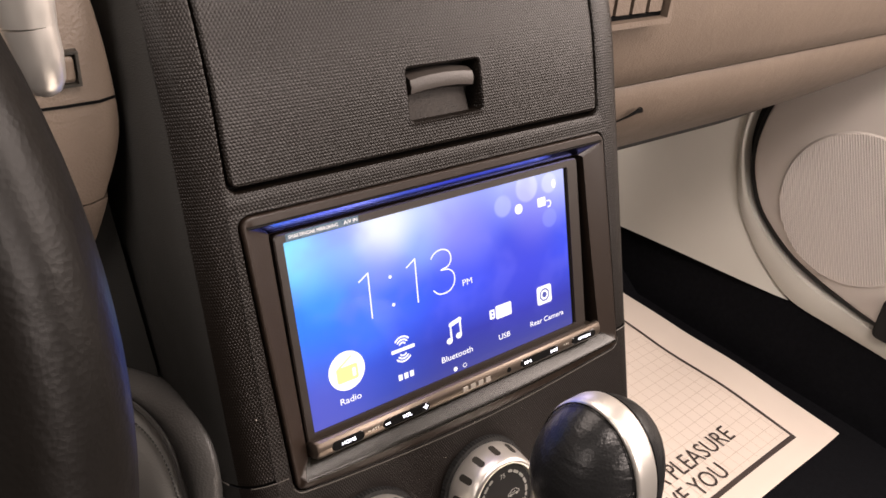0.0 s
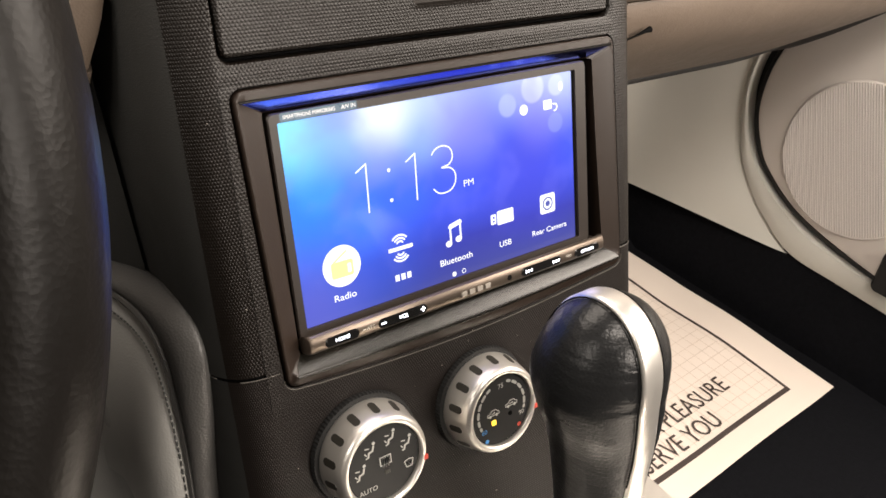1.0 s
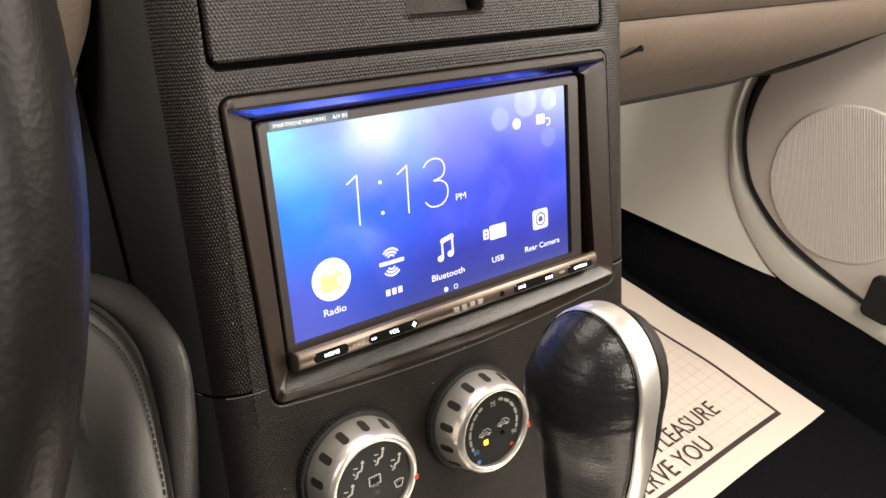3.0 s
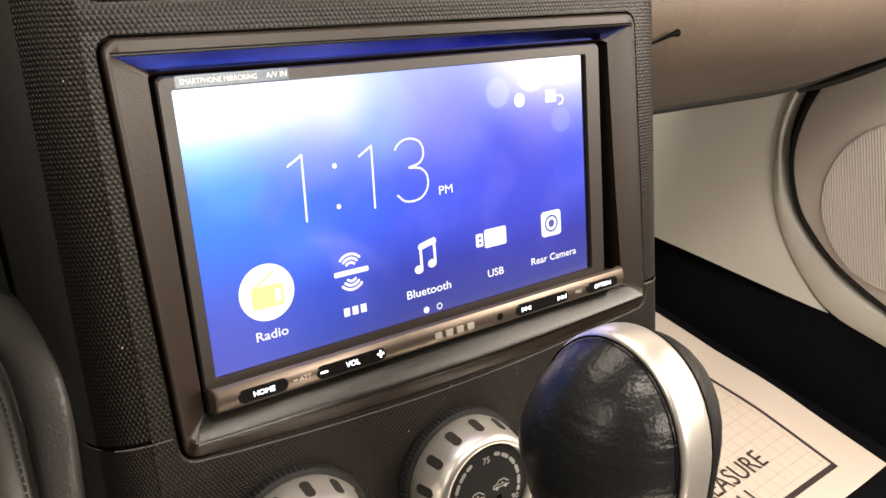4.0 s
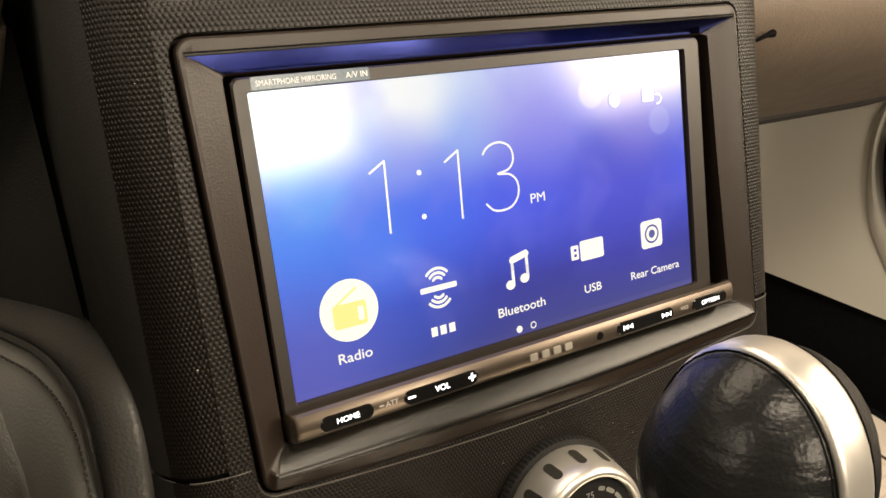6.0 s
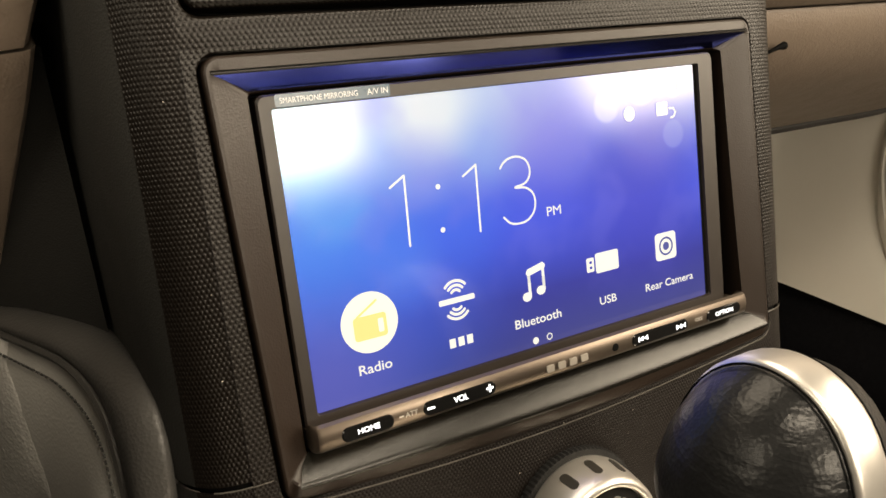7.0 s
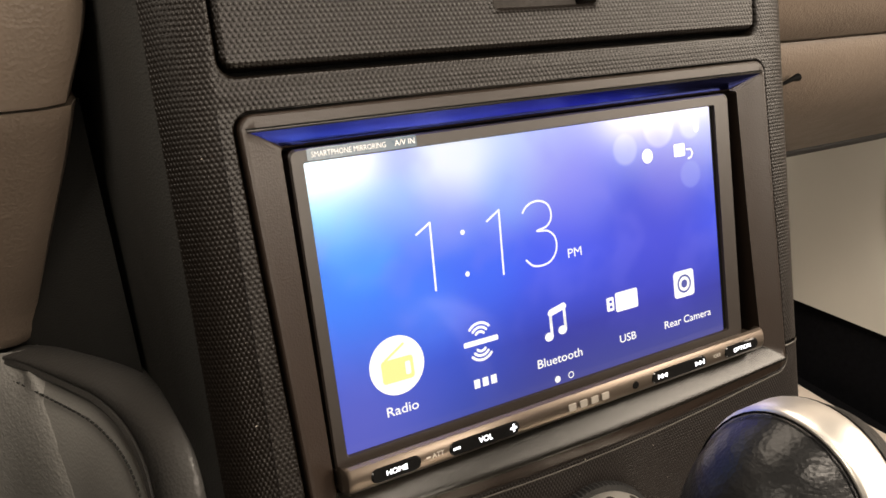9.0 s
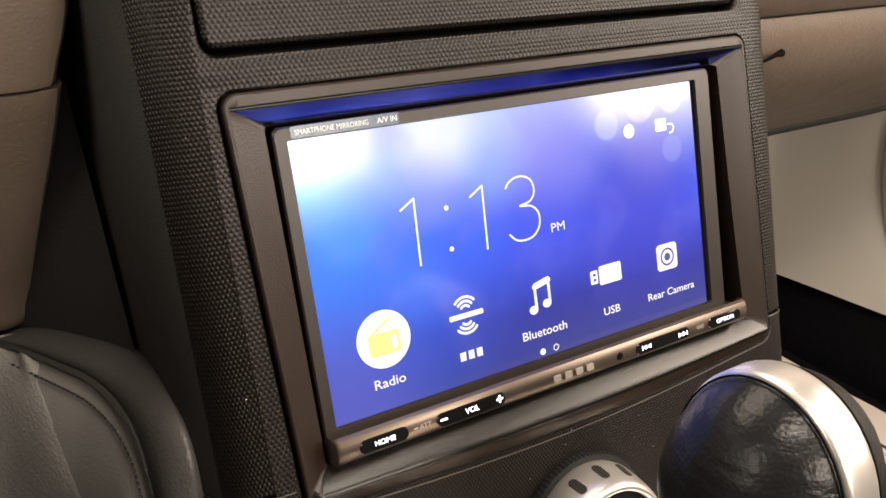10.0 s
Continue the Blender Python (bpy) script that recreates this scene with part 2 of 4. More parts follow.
    # Violet glare haze, put into the screen's own colour.
    cloud = t.nodes.new("ShaderNodeMapRange")
    cloud.interpolation_type = "SMOOTHSTEP"
    cloud.inputs["From Min"].default_value, cloud.inputs["From Max"].default_value, cloud.inputs["To Max"].default_value = 0.47, 0.70, 0.30
    t.links.new(wob.outputs["Fac"], cloud.inputs["Value"])
    high = t.nodes.new("ShaderNodeMath")
    high.operation = "MULTIPLY"
    t.links.new(cloud.outputs["Result"], high.inputs[0])
    t.links.new(up.outputs["Result"], high.inputs[1])
    veil = t.nodes.new("ShaderNodeMix")
    veil.data_type = "RGBA"
    veil.inputs[7].default_value = (0.22, 0.22, 0.92, 1)
    t.links.new(high.outputs[0], veil.inputs[0])
    t.links.new(last, veil.inputs[6])
    t.links.new(veil.outputs[2], b.inputs["Emission Color"])
    b.inputs["Emission Strength"].default_value = 1.22
    return m


DISPLAY = display_material()


# ---- building tools ----
class Geo:
    """Vertices and faces that grow into one mesh."""

    def __init__(self):
        self.v, self.f = [], []

    def add(self, verts, faces):
        n = len(self.v)
        self.v += [tuple(p) for p in verts]
        self.f += [[n + i for i in q] for q in faces]
        return self

    def loft(self, rings, cap=(False, False), closed=True):
        m, n = len(rings[0]), len(self.v)
        for r in rings:
            self.v += [tuple(p) for p in r]
        for a in range(len(rings) - 1):
            for k in range(m if closed else m - 1):
                j = (k + 1) % m
                self.f.append([n + a * m + k, n + a * m + j, n + (a + 1) * m + j, n + (a + 1) * m + k])
        if cap[0]:
            self.f.append([n + k for k in range(m)][::-1])
        if cap[1]:
            self.f.append([n + (len(rings) - 1) * m + k for k in range(m)])
        return self

    def sheet(self, xs, ys, fn, skip=None):
        n = len(self.v)
        self.v += [tuple(fn(x, y)) for y in ys for x in xs]
        w = len(xs)
        for j in range(len(ys) - 1):
            for i in range(w - 1):
                if skip and skip((xs[i] + xs[i + 1]) / 2, (ys[j] + ys[j + 1]) / 2):
                    continue
                self.f.append([n + j * w + i, n + j * w + i + 1, n + (j + 1) * w + i + 1, n + (j + 1) * w + i])
        return self

    def box(self, x0, x1, y0, y1, z0, z1):
        return self.add([(x, y, z) for z in (z0, z1) for y in (y0, y1) for x in (x0, x1)],
                        [(0, 2, 3, 1), (4, 5, 7, 6), (0, 1, 5, 4), (2, 6, 7, 3), (0, 4, 6, 2), (1, 3, 7, 5)])

    def warp(self, fn):
        self.v = [tuple(fn(*p)) for p in self.v]
        return self


def rrect(x0, x1, z0, z1, r, n=6):
    """A rectangle with round corners, as (x, z) pairs."""
    out = []
    for cx, cz, a in ((x1 - r, z1 - r, 0), (x0 + r, z1 - r, 90), (x0 + r, z0 + r, 180), (x1 - r, z0 + r, 270)):
        for k in range(n + 1):
            t = radians(a + 90 * k / n)
            out.append((cx + r * math.cos(t), cz + r * math.sin(t)))
    return out


def at_y(ring, y):
    return [(x, y, z) for x, z in ring]


def pill(x0, x1, z0, z1, r, front, back, bevel=0.4, n=5):
    """A rounded block that faces the driver, from y = back to y = front."""
    g = Geo()
    g.loft([at_y(rrect(x0, x1, z0, z1, r, n), back), at_y(rrect(x0, x1, z0, z1, r, n), front + bevel),
            at_y(rrect(x0 + bevel, x1 - bevel, z0 + bevel, z1 - bevel, max(0.05, r - bevel), n), front)], (True, True))
    return g


def lathe(profile, cx, cz, n=64):
    """Turned about an axis that points at the driver: profile of (radius, y)."""
    return Geo().loft([[(cx + r * math.cos(2 * math.pi * k / n), y, cz + r * math.sin(2 * math.pi * k / n)) for k in range(n)] for r, y in profile])


def tube(points, radius, n=10, closed=False, cap=True):
    """A round bar along a line of points."""
    pts = [Vector(p) for p in points]
    rings, up = [], None
    for k, p in enumerate(pts):
        a = pts[k - 1] if (k or closed) else p
        b = pts[(k + 1) % len(pts)] if (k + 1 < len(pts) or closed) else p
        d = (b - a).normalized()
        side = d.orthogonal().normalized() if up is None else (up - d * up.dot(d)).normalized()
        up = side
        other = d.cross(side)
        r = radius(k / max(1, len(pts) - 1)) if callable(radius) else radius
        rings.append([p + r * (math.cos(2 * math.pi * i / n) * side + math.sin(2 * math.pi * i / n) * other) for i in range(n)])
    if closed:
        rings.append(rings[0])
    return Geo().loft(rings, (cap and not closed, cap and not closed))


def mesh_of(name, g, mat, sharp=35):
    me = bpy.data.meshes.new(name)
    me.from_pydata(g.v, [], g.f)
    bm = bmesh.new()
    bm.from_mesh(me)
    bmesh.ops.remove_doubles(bm, verts=bm.verts, dist=1e-6)
    bmesh.ops.delete(bm, geom=[v for v in bm.verts if not v.link_faces], context="VERTS")
    bmesh.ops.recalc_face_normals(bm, faces=bm.faces)
    bm.to_mesh(me)
    bm.free()
    for p in me.polygons:
        p.use_smooth = True
    me.set_sharp_from_angle(angle=radians(sharp))
    me.materials.append(mat)
    return me


def thing(name, label, category, base=(0, 0, 0), frame_of=CON, group="", kind=""):
    """An Empty at a thing's base (metres in the axes of frame_of)."""
    ob = new(name)
    ob.empty_display_size = 0.02
    ob.matrix_world = frame_of @ Matrix.Translation(base)
    ob["base"] = base
    return tagged(ob, label, category, group, kind)


def part(name, g, mat, parent, label="", mm=True, sharp=35):
    """One mesh under a thing or a part; its points are millimetres (or metres) in the axes of its thing."""
    root = parent
    while root.parent:
        root = root.parent
    k = 0.001 if mm else 1.0
    g.v = [(x * k, y * k, z * k) for x, y, z in g.v]
    ob = new(name, mesh_of(name, g, mat, sharp))
    ob.parent = parent
    if parent is root:
        ob.matrix_basis = Matrix.Translation([-c for c in root["base"]])
    return tagged(ob, label)


def solid(name, g, mat, label, category, kind="", mm=False, frame_of=None, sharp=35):
    """A thing or a piece of the setting that is one mesh."""
    k = 0.001 if mm else 1.0
    g.v = [(x * k, y * k, z * k) for x, y, z in g.v]
    ob = new(name, mesh_of(name, g, mat, sharp))
    if frame_of is not None:
        ob.matrix_world = frame_of
    return tagged(ob, label, category, "", kind)


def lettering(text, height, bold=0.0):
    """The outline of a text as Geo, in the x-z plane, its capital height in the given units, its middle at 0."""
    cu = bpy.data.curves.new("letters", "FONT")
    cu.body, cu.align_x, cu.size, cu.offset, cu.resolution_u = text, "CENTER", 1.0, bold, 3
    ob = bpy.data.objects.new("letters", cu)
    me = bpy.data.meshes.new_from_object(ob)
    s = height / 0.70
    g = Geo().add([(v.co.x * s, 0.0, v.co.y * s) for v in me.vertices], [list(p.vertices) for p in me.polygons])
    bpy.data.objects.remove(ob)
    bpy.data.meshes.remove(me)
    return g


def put(g, x, y, z, sx=1.0):
    g.v = [(a * sx + x, b + y, c + z) for a, b, c in g.v]
    return g


def stroke(points, width, y):
    """A flat line of even width with round joints, in the x-z plane."""
    g = Geo()
    for (x0, z0), (x1, z1) in zip(points, points[1:]):
        d = math.hypot(x1 - x0, z1 - z0) or 1
        nx, nz = -(z1 - z0) / d * width / 2, (x1 - x0) / d * width / 2
        g.add([(x0 + nx, y, z0 + nz), (x1 + nx, y, z1 + nz), (x1 - nx, y, z1 - nz), (x0 - nx, y, z0 - nz)], [(0, 1, 2, 3)])
    for x, z in points:
        g.add([(x + width / 2 * math.cos(a * math.pi / 5), y, z + width / 2 * math.sin(a * math.pi / 5)) for a in range(10)], [list(range(10))])
    return g


def spot(x, z, r, y, n=32, squash=1.0):
    return Geo().add([(x + r * math.cos(2 * math.pi * k / n), y, z + r * squash * math.sin(2 * math.pi * k / n)) for k in range(n)], [list(range(n))])


def arc(cx, cz, r, a0, a1, n=14):
    return [(cx + r * math.cos(radians(a0 + (a1 - a0) * k / n)), cz + r * math.sin(radians(a0 + (a1 - a0) * k / n))) for k in range(n + 1)]


def join(*gs):
    out = Geo()
    for g in gs:
        out.add(g.v, g.f)
    return out


def smooth_line(pts, n=6):
    out = []
    for k in range(len(pts) - 1):
        p0, p1, p2, p3 = pts[max(0, k - 1)], pts[k], pts[k + 1], pts[min(len(pts) - 1, k + 2)]
        for i in range(n):
            t = i / n
            out.append(tuple(0.5 * (2 * b + (c - a) * t + (2 * a - 5 * b + 4 * c - d) * t * t + (3 * b - a - 3 * c + d) * t ** 3) for a, b, c, d in zip(p0, p1, p2, p3)))
    return out + [pts[-1]]


# ---- the cabin's shell ----
def cabin():
    floor = Geo().sheet(np.linspace(-0.8, 0.8, 41), np.linspace(-1.3, 0.75, 41),
                        lambda x, y: (x, y, max(0.0, (y - 0.40)) * 0.75 + 0.0015 * noise.noise(Vector((x * 9, y * 9, 0)))))
    solid("floor", floor, CARPET, "black cut-pile carpet in the footwells", "floor", "structure")
    solid("wall_front", Geo().box(-0.8, 0.8, 0.70, 0.72, -0.02, 0.86), SMOOTH, "black bulkhead ahead of the footwells", "wall", "structure")
    # Unseen sides; the right opening is cut lower so its lamp hazes the screen.
    for side, x in (("wall_left", -0.80), ("wall_right", 0.80)):
        g = Geo().box(x - 0.01, x + 0.01, -1.3, 0.72, -0.02, 0.62 if x > 0 else 0.74)
        if x > 0:
            g.box(x - 0.01, x + 0.01, -1.3, -0.74, 0.62, 0.74).box(x - 0.01, x + 0.01, -0.08, 0.72, 0.62, 0.74).box(x - 0.01, x + 0.01, -1.3, -0.72, 0.74, 1.14).box(x - 0.01, x + 0.01, -0.05, 0.02, 0.74, 1.14)
        else:
            g.box(x - 0.01, x + 0.01, -1.3, -0.45, 0.74, 1.14).box(x - 0.01, x + 0.01, 0.12, 0.72, 0.74, 1.14)
        solid(side, g, HEADLINER, "charcoal side of the cabin below and between the windows", "wall", "structure")
    # Unseen wall; its opening sits right to aim glare and spare the driver's side.
    back = Geo().box(-0.8, 0.8, -1.32, -1.30, -0.02, 0.74)
    back.box(-0.8, 0.04, -1.32, -1.30, 0.74, 1.14).box(0.56, 0.8, -1.32, -1.30, 0.74, 1.14)
    solid("wall_back", back, HEADLINER, "unseen charcoal back wall, its rear window opening shifted to aim the glare", "wall", "structure")
    # The hole in the ceiling is there only to pass the added lamp.
    solid("ceiling", Geo().box(-0.8, -0.14, -1.32, 0.12, 1.14, 1.16).box(0.27, 0.8, -1.32, 0.12, 1.14, 1.16).box(-0.14, 0.27, -1.32, -0.52, 1.14, 1.16).box(-0.14, 0.27, -0.28, 0.12, 1.14, 1.16), HEADLINER, "charcoal fabric headliner with an unseen hole for the added lamp", "ceiling", "structure")


cabin()


# ---- centre stack ----
def lean(x, y, z):
    """The stack's face bends back above the radio."""
    return (x, y + (max(0.0, z - 92.0) / 60.0) ** 2 * 9.0, z)


def dense(ring, n=7, k=14):
    """The long sides of a round-cornered ring cut into k pieces."""
    out = []
    for i, p in enumerate(ring):
        out.append(p)
        if i % n == n - 1:
            q = ring[(i + 1) % len(ring)]
            out += [tuple(a + (b - a) * t / k for a, b in zip(p, q)) for t in range(1, k)]
    return out


def sag(x, y, z):
    """The radio's opening sags along its lower edge; its sides are sheared rightwards going down to fit the camera's
    view.
    """
    u = min(1.0, max(0.0, (x + 90.0) / 195.0))
    k = min(1.3, max(0.0, (-54.0 - z) / 11.0))
    side = min(1.0, max(0.0, (abs(x - 5.0) - 86.0) / 9.0))
    return (x + side * 0.033 * (50.0 - max(z, -62.0)), y, z - k * 4.8 * math.sin(math.pi * u))


SECTION = [(-124, 150), (-121, 90), (-118.5, 50), (-116.8, 28), (-115.4, 17), (-113.8, 10), (-111.6, 5.0), (-109.0, 1.6), (-106, -0.6), (-102.5, -2.1), (-98, -3.0), (-60, -3.3),
           (-20, -3.3), (20, -3.3), (60, -3.3), (104.8, -3.2), (106.8, -3.1), (111, -2.8), (114.8, -1.9), (117.5, -0.2), (119.6, 2.7), (121.2, 7.2), (122.4, 16), (123.3, 40), (125, 90), (127.5, 150)]


def face_y(x):
    return float(np.interp(x, [p[0] for p in SECTION], [p[1] for p in SECTION]))


def stack_panel(zs, skip, push=lambda z: 0.0, cheek=False):
    g = Geo()
    n = len(SECTION)
    for z in zs:
        g.v += [(x, y + (push(z) if y < 60 else push(z) * 0.5), z) for x, y in SECTION]
    for j in range(len(zs) - 1):
        for i in range(n - 1):
            x, z = (SECTION[i][0] + SECTION[i + 1][0]) / 2, (zs[j] + zs[j + 1]) / 2
            edge = SECTION[i][1] > 8 or SECTION[i + 1][1] > 8
            if edge == cheek and not skip(x, z):
                g.f.append([j * n + i, j * n + i + 1, (j + 1) * n + i + 1, (j + 1) * n + i])
    return g


def centre_stack():
    root = thing("centre_stack", "black dimpled plastic centre stack fascia round the radio", "dashboard console", (0, 0.05, -0.2))
    up = stack_panel([-55.2, -54.6, -40, 0, 40, 55.2, 57.5, 60.0, 75, 90, 100, 110, 120, 130, 140, 150, 162, 175, 188, 200, 215, 230],
                     lambda x, z: (-98 < x < 106.8 and z < 55.2) or (-98 < x < 104.8 and z > 60)).warp(lean)
    part("fascia", up, FASCIA, root)
    for s in (-1, 1):
        part("side_cheek", stack_panel([-55.2, -40, 0, 40, 57.5, 90, 130, 175, 230], lambda x, z: x * s < 0, cheek=True).warp(lean), SIDE, root, "smooth charcoal side")
    lip = []
    outer = dense(rrect(-98.8, 105.6, 59.2, 232, 0.8))
    lip.append([(x, face_y(x) - 0.01, z) for x, z in outer])
    for grow, y, r in ((0.6, -3.30, 5.0), (0.0, -3.0, 4.8), (-0.5, -2.0, 4.6), (-0.7, 7.0, 4.5)):
        lip.append([(x, min(y, 9) + (face_y(x) + 3.2 if y < 0 else 0), z) for x, z in dense(rrect(-96.8 - grow, 101.2 + grow, 63.6 - grow, 228 + grow, r + max(0, grow)))])
    mouth = [dense(at_y(rrect(*b), y)) for *b, y in ((-95.6, 104.0, -65.9, 55.5, 5.6, -3.36), (-95.2, 103.5, -65.5, 55.2, 5.3, -3.0), (-95.1, 103.4, -65.4, 55.1, 5.2, 6))]
    mouth = [[sag(*p) for p in ring] for ring in mouth]
    mouth.insert(0, dense(at_y(rrect(-98.6, 107.6, -72.5, 56.2, 0.8), -3.24)))
    opening = part("radio_opening", Geo().loft(mouth), FASCIA, root)
    opening.data.materials.append(LOWER)
    for p in opening.data.polygons:
        p.material_index = 1 if p.center.z < -0.0562 else 0
    rim = [p for p in mouth[1] if p[2] < -57.5]
    cut = max(range(len(rim)), key=lambda k: (Vector(rim[k]) - Vector(rim[k - 1])).length)
    rim = rim[cut:] + rim[:cut]
    part("panel_edge", tube([(x, y - 0.05, z - 0.2) for x, y, z in rim], 0.25, 6), PANELEDGE, root, "shiny edge with its highlight put into a paler colour")
    part("panel_edge", tube([(x, face_y(x) - 0.15, -56.7) for x in np.linspace(107.0, 120.0, 10)], 0.32, 6), PANELEDGE, root, "shiny edge with its highlight put into a paler colour")
    part("panel_edge", tube([(x, face_y(x) - 0.15, -56.7) for x in np.linspace(-108.0, -93.0, 10)], 0.25, 6), PANELEDGE, root, "shiny edge with its highlight put into a paler colour")
    part("lid_surround", Geo().loft(lip).warp(lean), FASCIA, root)
    part("gap_back", Geo().sheet([-98, 102.5], np.linspace(62, 229, 16), lambda x, z: (x, 6.8, z)).warp(lean), GAP, root)
    # the storage lid with a hole for its latch
    lid = Geo().sheet([-94.1, -60, -13.2, 27.0, 60, 98.5], [67.5, 77.0, 88, 100.5, 110, 120, 130, 140, 150, 160, 175, 190, 208, 226], lambda x, z: (x, -3.4, z),
                      lambda x, z: -13.2 < x < 27.0 and 77 < z < 100.5)
    rim = [dense(at_y(rrect(-95.7 - g, 100.1 + g, 65.9 - g, 227 + g, r), y)) for g, y, r in ((-1.61, -3.4, 2.2), (-0.9, -3.2, 2.9), (-0.3, -2.5, 3.5), (0, -1.2, 3.8), (0, 6, 3.8))]
    lid.loft(rim)
    lid_ob = part("lid", lid.warp(lean), FASCIA, root)
    hole = [at_y(rrect(-13.2 - g, 27.0 + g, 77.0 - g, 100.5 + g, r), y) for g, y, r in ((1.6, -3.45, 3.4), (0.3, -3.7, 2.6), (-0.3, -3.3, 2.2), (-0.9, -1.5, 2.0), (-1.2, 12, 2.0))]
    part("latch_rim", Geo().loft(hole).warp(lean), FASCIA, lid_ob)
    part("latch_pocket", Geo().loft([at_y(rrect(-13, 26.8, 77.2, 100.3, 2), 11.8)], (True, False)).warp(lean), GAP, lid_ob)
    grip = Geo()
    for x in np.linspace(-10.5, 23.0, 13):
        bow = 1.4 * (1 - ((x - 6.2) / 17) ** 2)
        grip.v += [(x, y - bow * 0.6, z + bow) for y, z in ((10, 88.8), (2, 88.2), (-2.2, 89.0), (-3.2, 91.6), (-2.6, 94.8), (1, 97.0), (10, 97.6))]
    for a in range(12):
        for b in range(6):
            grip.f.append([a * 7 + b, a * 7 + b + 1, (a + 1) * 7 + b + 1, (a + 1) * 7 + b])
    grip.f += [list(range(7)), [12 * 7 + k for k in range(7)]]
    part("latch_grip", grip.warp(lean), LATCH, lid_ob)
    part("finger_pad", Geo().sheet(np.linspace(-12, 22, 12), np.linspace(77.4, 89.5, 6), lambda x, z: (x, 1.2 + 0.25 * (z - 77.4) - 0.5 * math.sin((x + 12) / 34 * math.pi), z)).warp(lean), LATCHPAD, lid_ob)
    # the heater panel below the seam
    zs = [-250, -215, -190, -175, -160, -150, -140, -128, -115, -100, -85, -70, -65.6, -58, -57.2, -56.5]

    def push(z):
        return -0.0022 * max(0.0, -118 - z) ** 2

    low = stack_panel(zs, lambda x, z: -98 < x < 106.8 and z > -65.6, push)
    part("heater_panel", low, LOWER, root)
    for s in (-1, 1):
        part("lower_cheek", stack_panel(zs, lambda x, z: x * s < 0, push, True), SIDE, root, "smooth charcoal side")
    ins = [(x * 0.988, y + 1.0) for x, y in SECTION if y < 60]
    seam = [p for p in ins if p[0] < -92] + [(-91.0, 4), (105.4, 4)] + [p for p in ins if p[0] > 105.5]
    part("seam_filler", Geo().loft([[(x, y, -57.5) for x, y in seam], [(x, y, -53.8) for x, y in seam]], closed=False), GAP, root)


centre_stack()


def radio_surround():
    """The frame that carries the radio: a flat top band, side faces that slope back to the panel, a dark well behind."""
    root = thing("radio_surround", "satin black plastic mounting frame round the car radio", "trim frame", (0.006, 0, -0.064))
    rings = []
    # left, right, bottom and top edge of each ring, its corner, and the depth of its left, right, bottom and top side
    for x0, x1, z0, z1, r, yl, yr, yb, yt in ((-94.2, 102.4, -64.8, 54.5, 4.5, 6, 6, 6, 6), (-94.2, 102.4, -64.8, 54.5, 4.5, -3.6, -3.6, -3.0, -3.6), (-93.9, 102.1, -64.4, 54.2, 4.3, -4.3, -4.3, -3.9, -4.3),
                                             (-93.4, 101.6, -63.6, 53.7, 3.8, -4.6, -4.6, -4.8, -4.6), (-92.6, 100.9, -59.6, 50.6, 3.0, -4.6, -4.6, -6.2, -4.6), (-92.0, 100.3, -58.9, 50.1, 2.6, -4.3, -4.3, -6.0, -4.3),
                                             (-83.2, 89.3, -54.0, 45.2, 1.6, -1.0, -2.4, 0.2, 0.2), (-82.9, 89.7, -53.8, 44.9, 1.6, -0.4, -1.8, 0.8, 0.8), (-82.8, 89.9, -53.7, 44.8, 1.6, 11, 11, 11, 11)):
        ring = []
        for x, z in dense(rrect(x0, x1, z0, z1, r)):
            near = [(x - x0, yl), (x1 - x, yr), (z - z0, yb), (z1 - z, yt)]
            w = [1 / (max(0.0, d) + 0.4) ** 3 for d, _ in near]
            ring.append((x + (0.045 * (42 - z) if x > 70 and x1 < 95 else 0), sum(k * y for k, (_, y) in zip(w, near)) / sum(w), z))
        rings.append(ring)
    part("frame", Geo().loft(rings).warp(sag), TRIMBLACK, root, sharp=28)
    xs = np.linspace(-92.4, 100.8, 30)
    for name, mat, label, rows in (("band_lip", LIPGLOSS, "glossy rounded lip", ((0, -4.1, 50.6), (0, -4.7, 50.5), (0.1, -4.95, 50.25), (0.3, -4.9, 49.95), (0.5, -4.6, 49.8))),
                                   ("top_strip", BLUETINTSTRIP, "polished underside strip with the screen's blue reflection put into its colour", ((0.5, -4.6, 49.8), (9.4, -0.1, 45.45), (9.8, 3, 45.2)))):
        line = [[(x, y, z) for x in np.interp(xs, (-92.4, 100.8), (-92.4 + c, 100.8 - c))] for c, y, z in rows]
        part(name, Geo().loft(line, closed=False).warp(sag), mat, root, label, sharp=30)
    part("band_seam", Geo().loft([[(x, y, z) for x in xs] for y, z in ((-4.66, 50.95), (-4.72, 50.5))], closed=False).warp(sag), GAP, root)
    ledge = []
    for x0, x1, y, z in ((-84.0, 93.4, 0.0, -53.4), (-85.4, 94.6, -1.4, -54.2), (-87.0, 96.0, -3.0, -55.6), (-88.6, 97.6, -4.6, -57.2), (-89.8, 98.8, -5.8, -58.6), (-90.4, 99.4, -6.5, -59.6), (-90.4, 99.4, -6.55, -60.2), (-90.2, 99.2, -6.3, -60.6)):
        ledge.append([(x, y, z) for x in np.linspace(x0, x1, 24)])
    part("lower_ledge", Geo().loft(ledge, closed=False).warp(sag), LEDGE, root, "shiny grained ledge below the keys", sharp=60)
    part("well", Geo().loft([at_y(rrect(-84, 99, -55, 46, 1.4), 10.5)], (True, False)), GAP, root)


radio_surround()


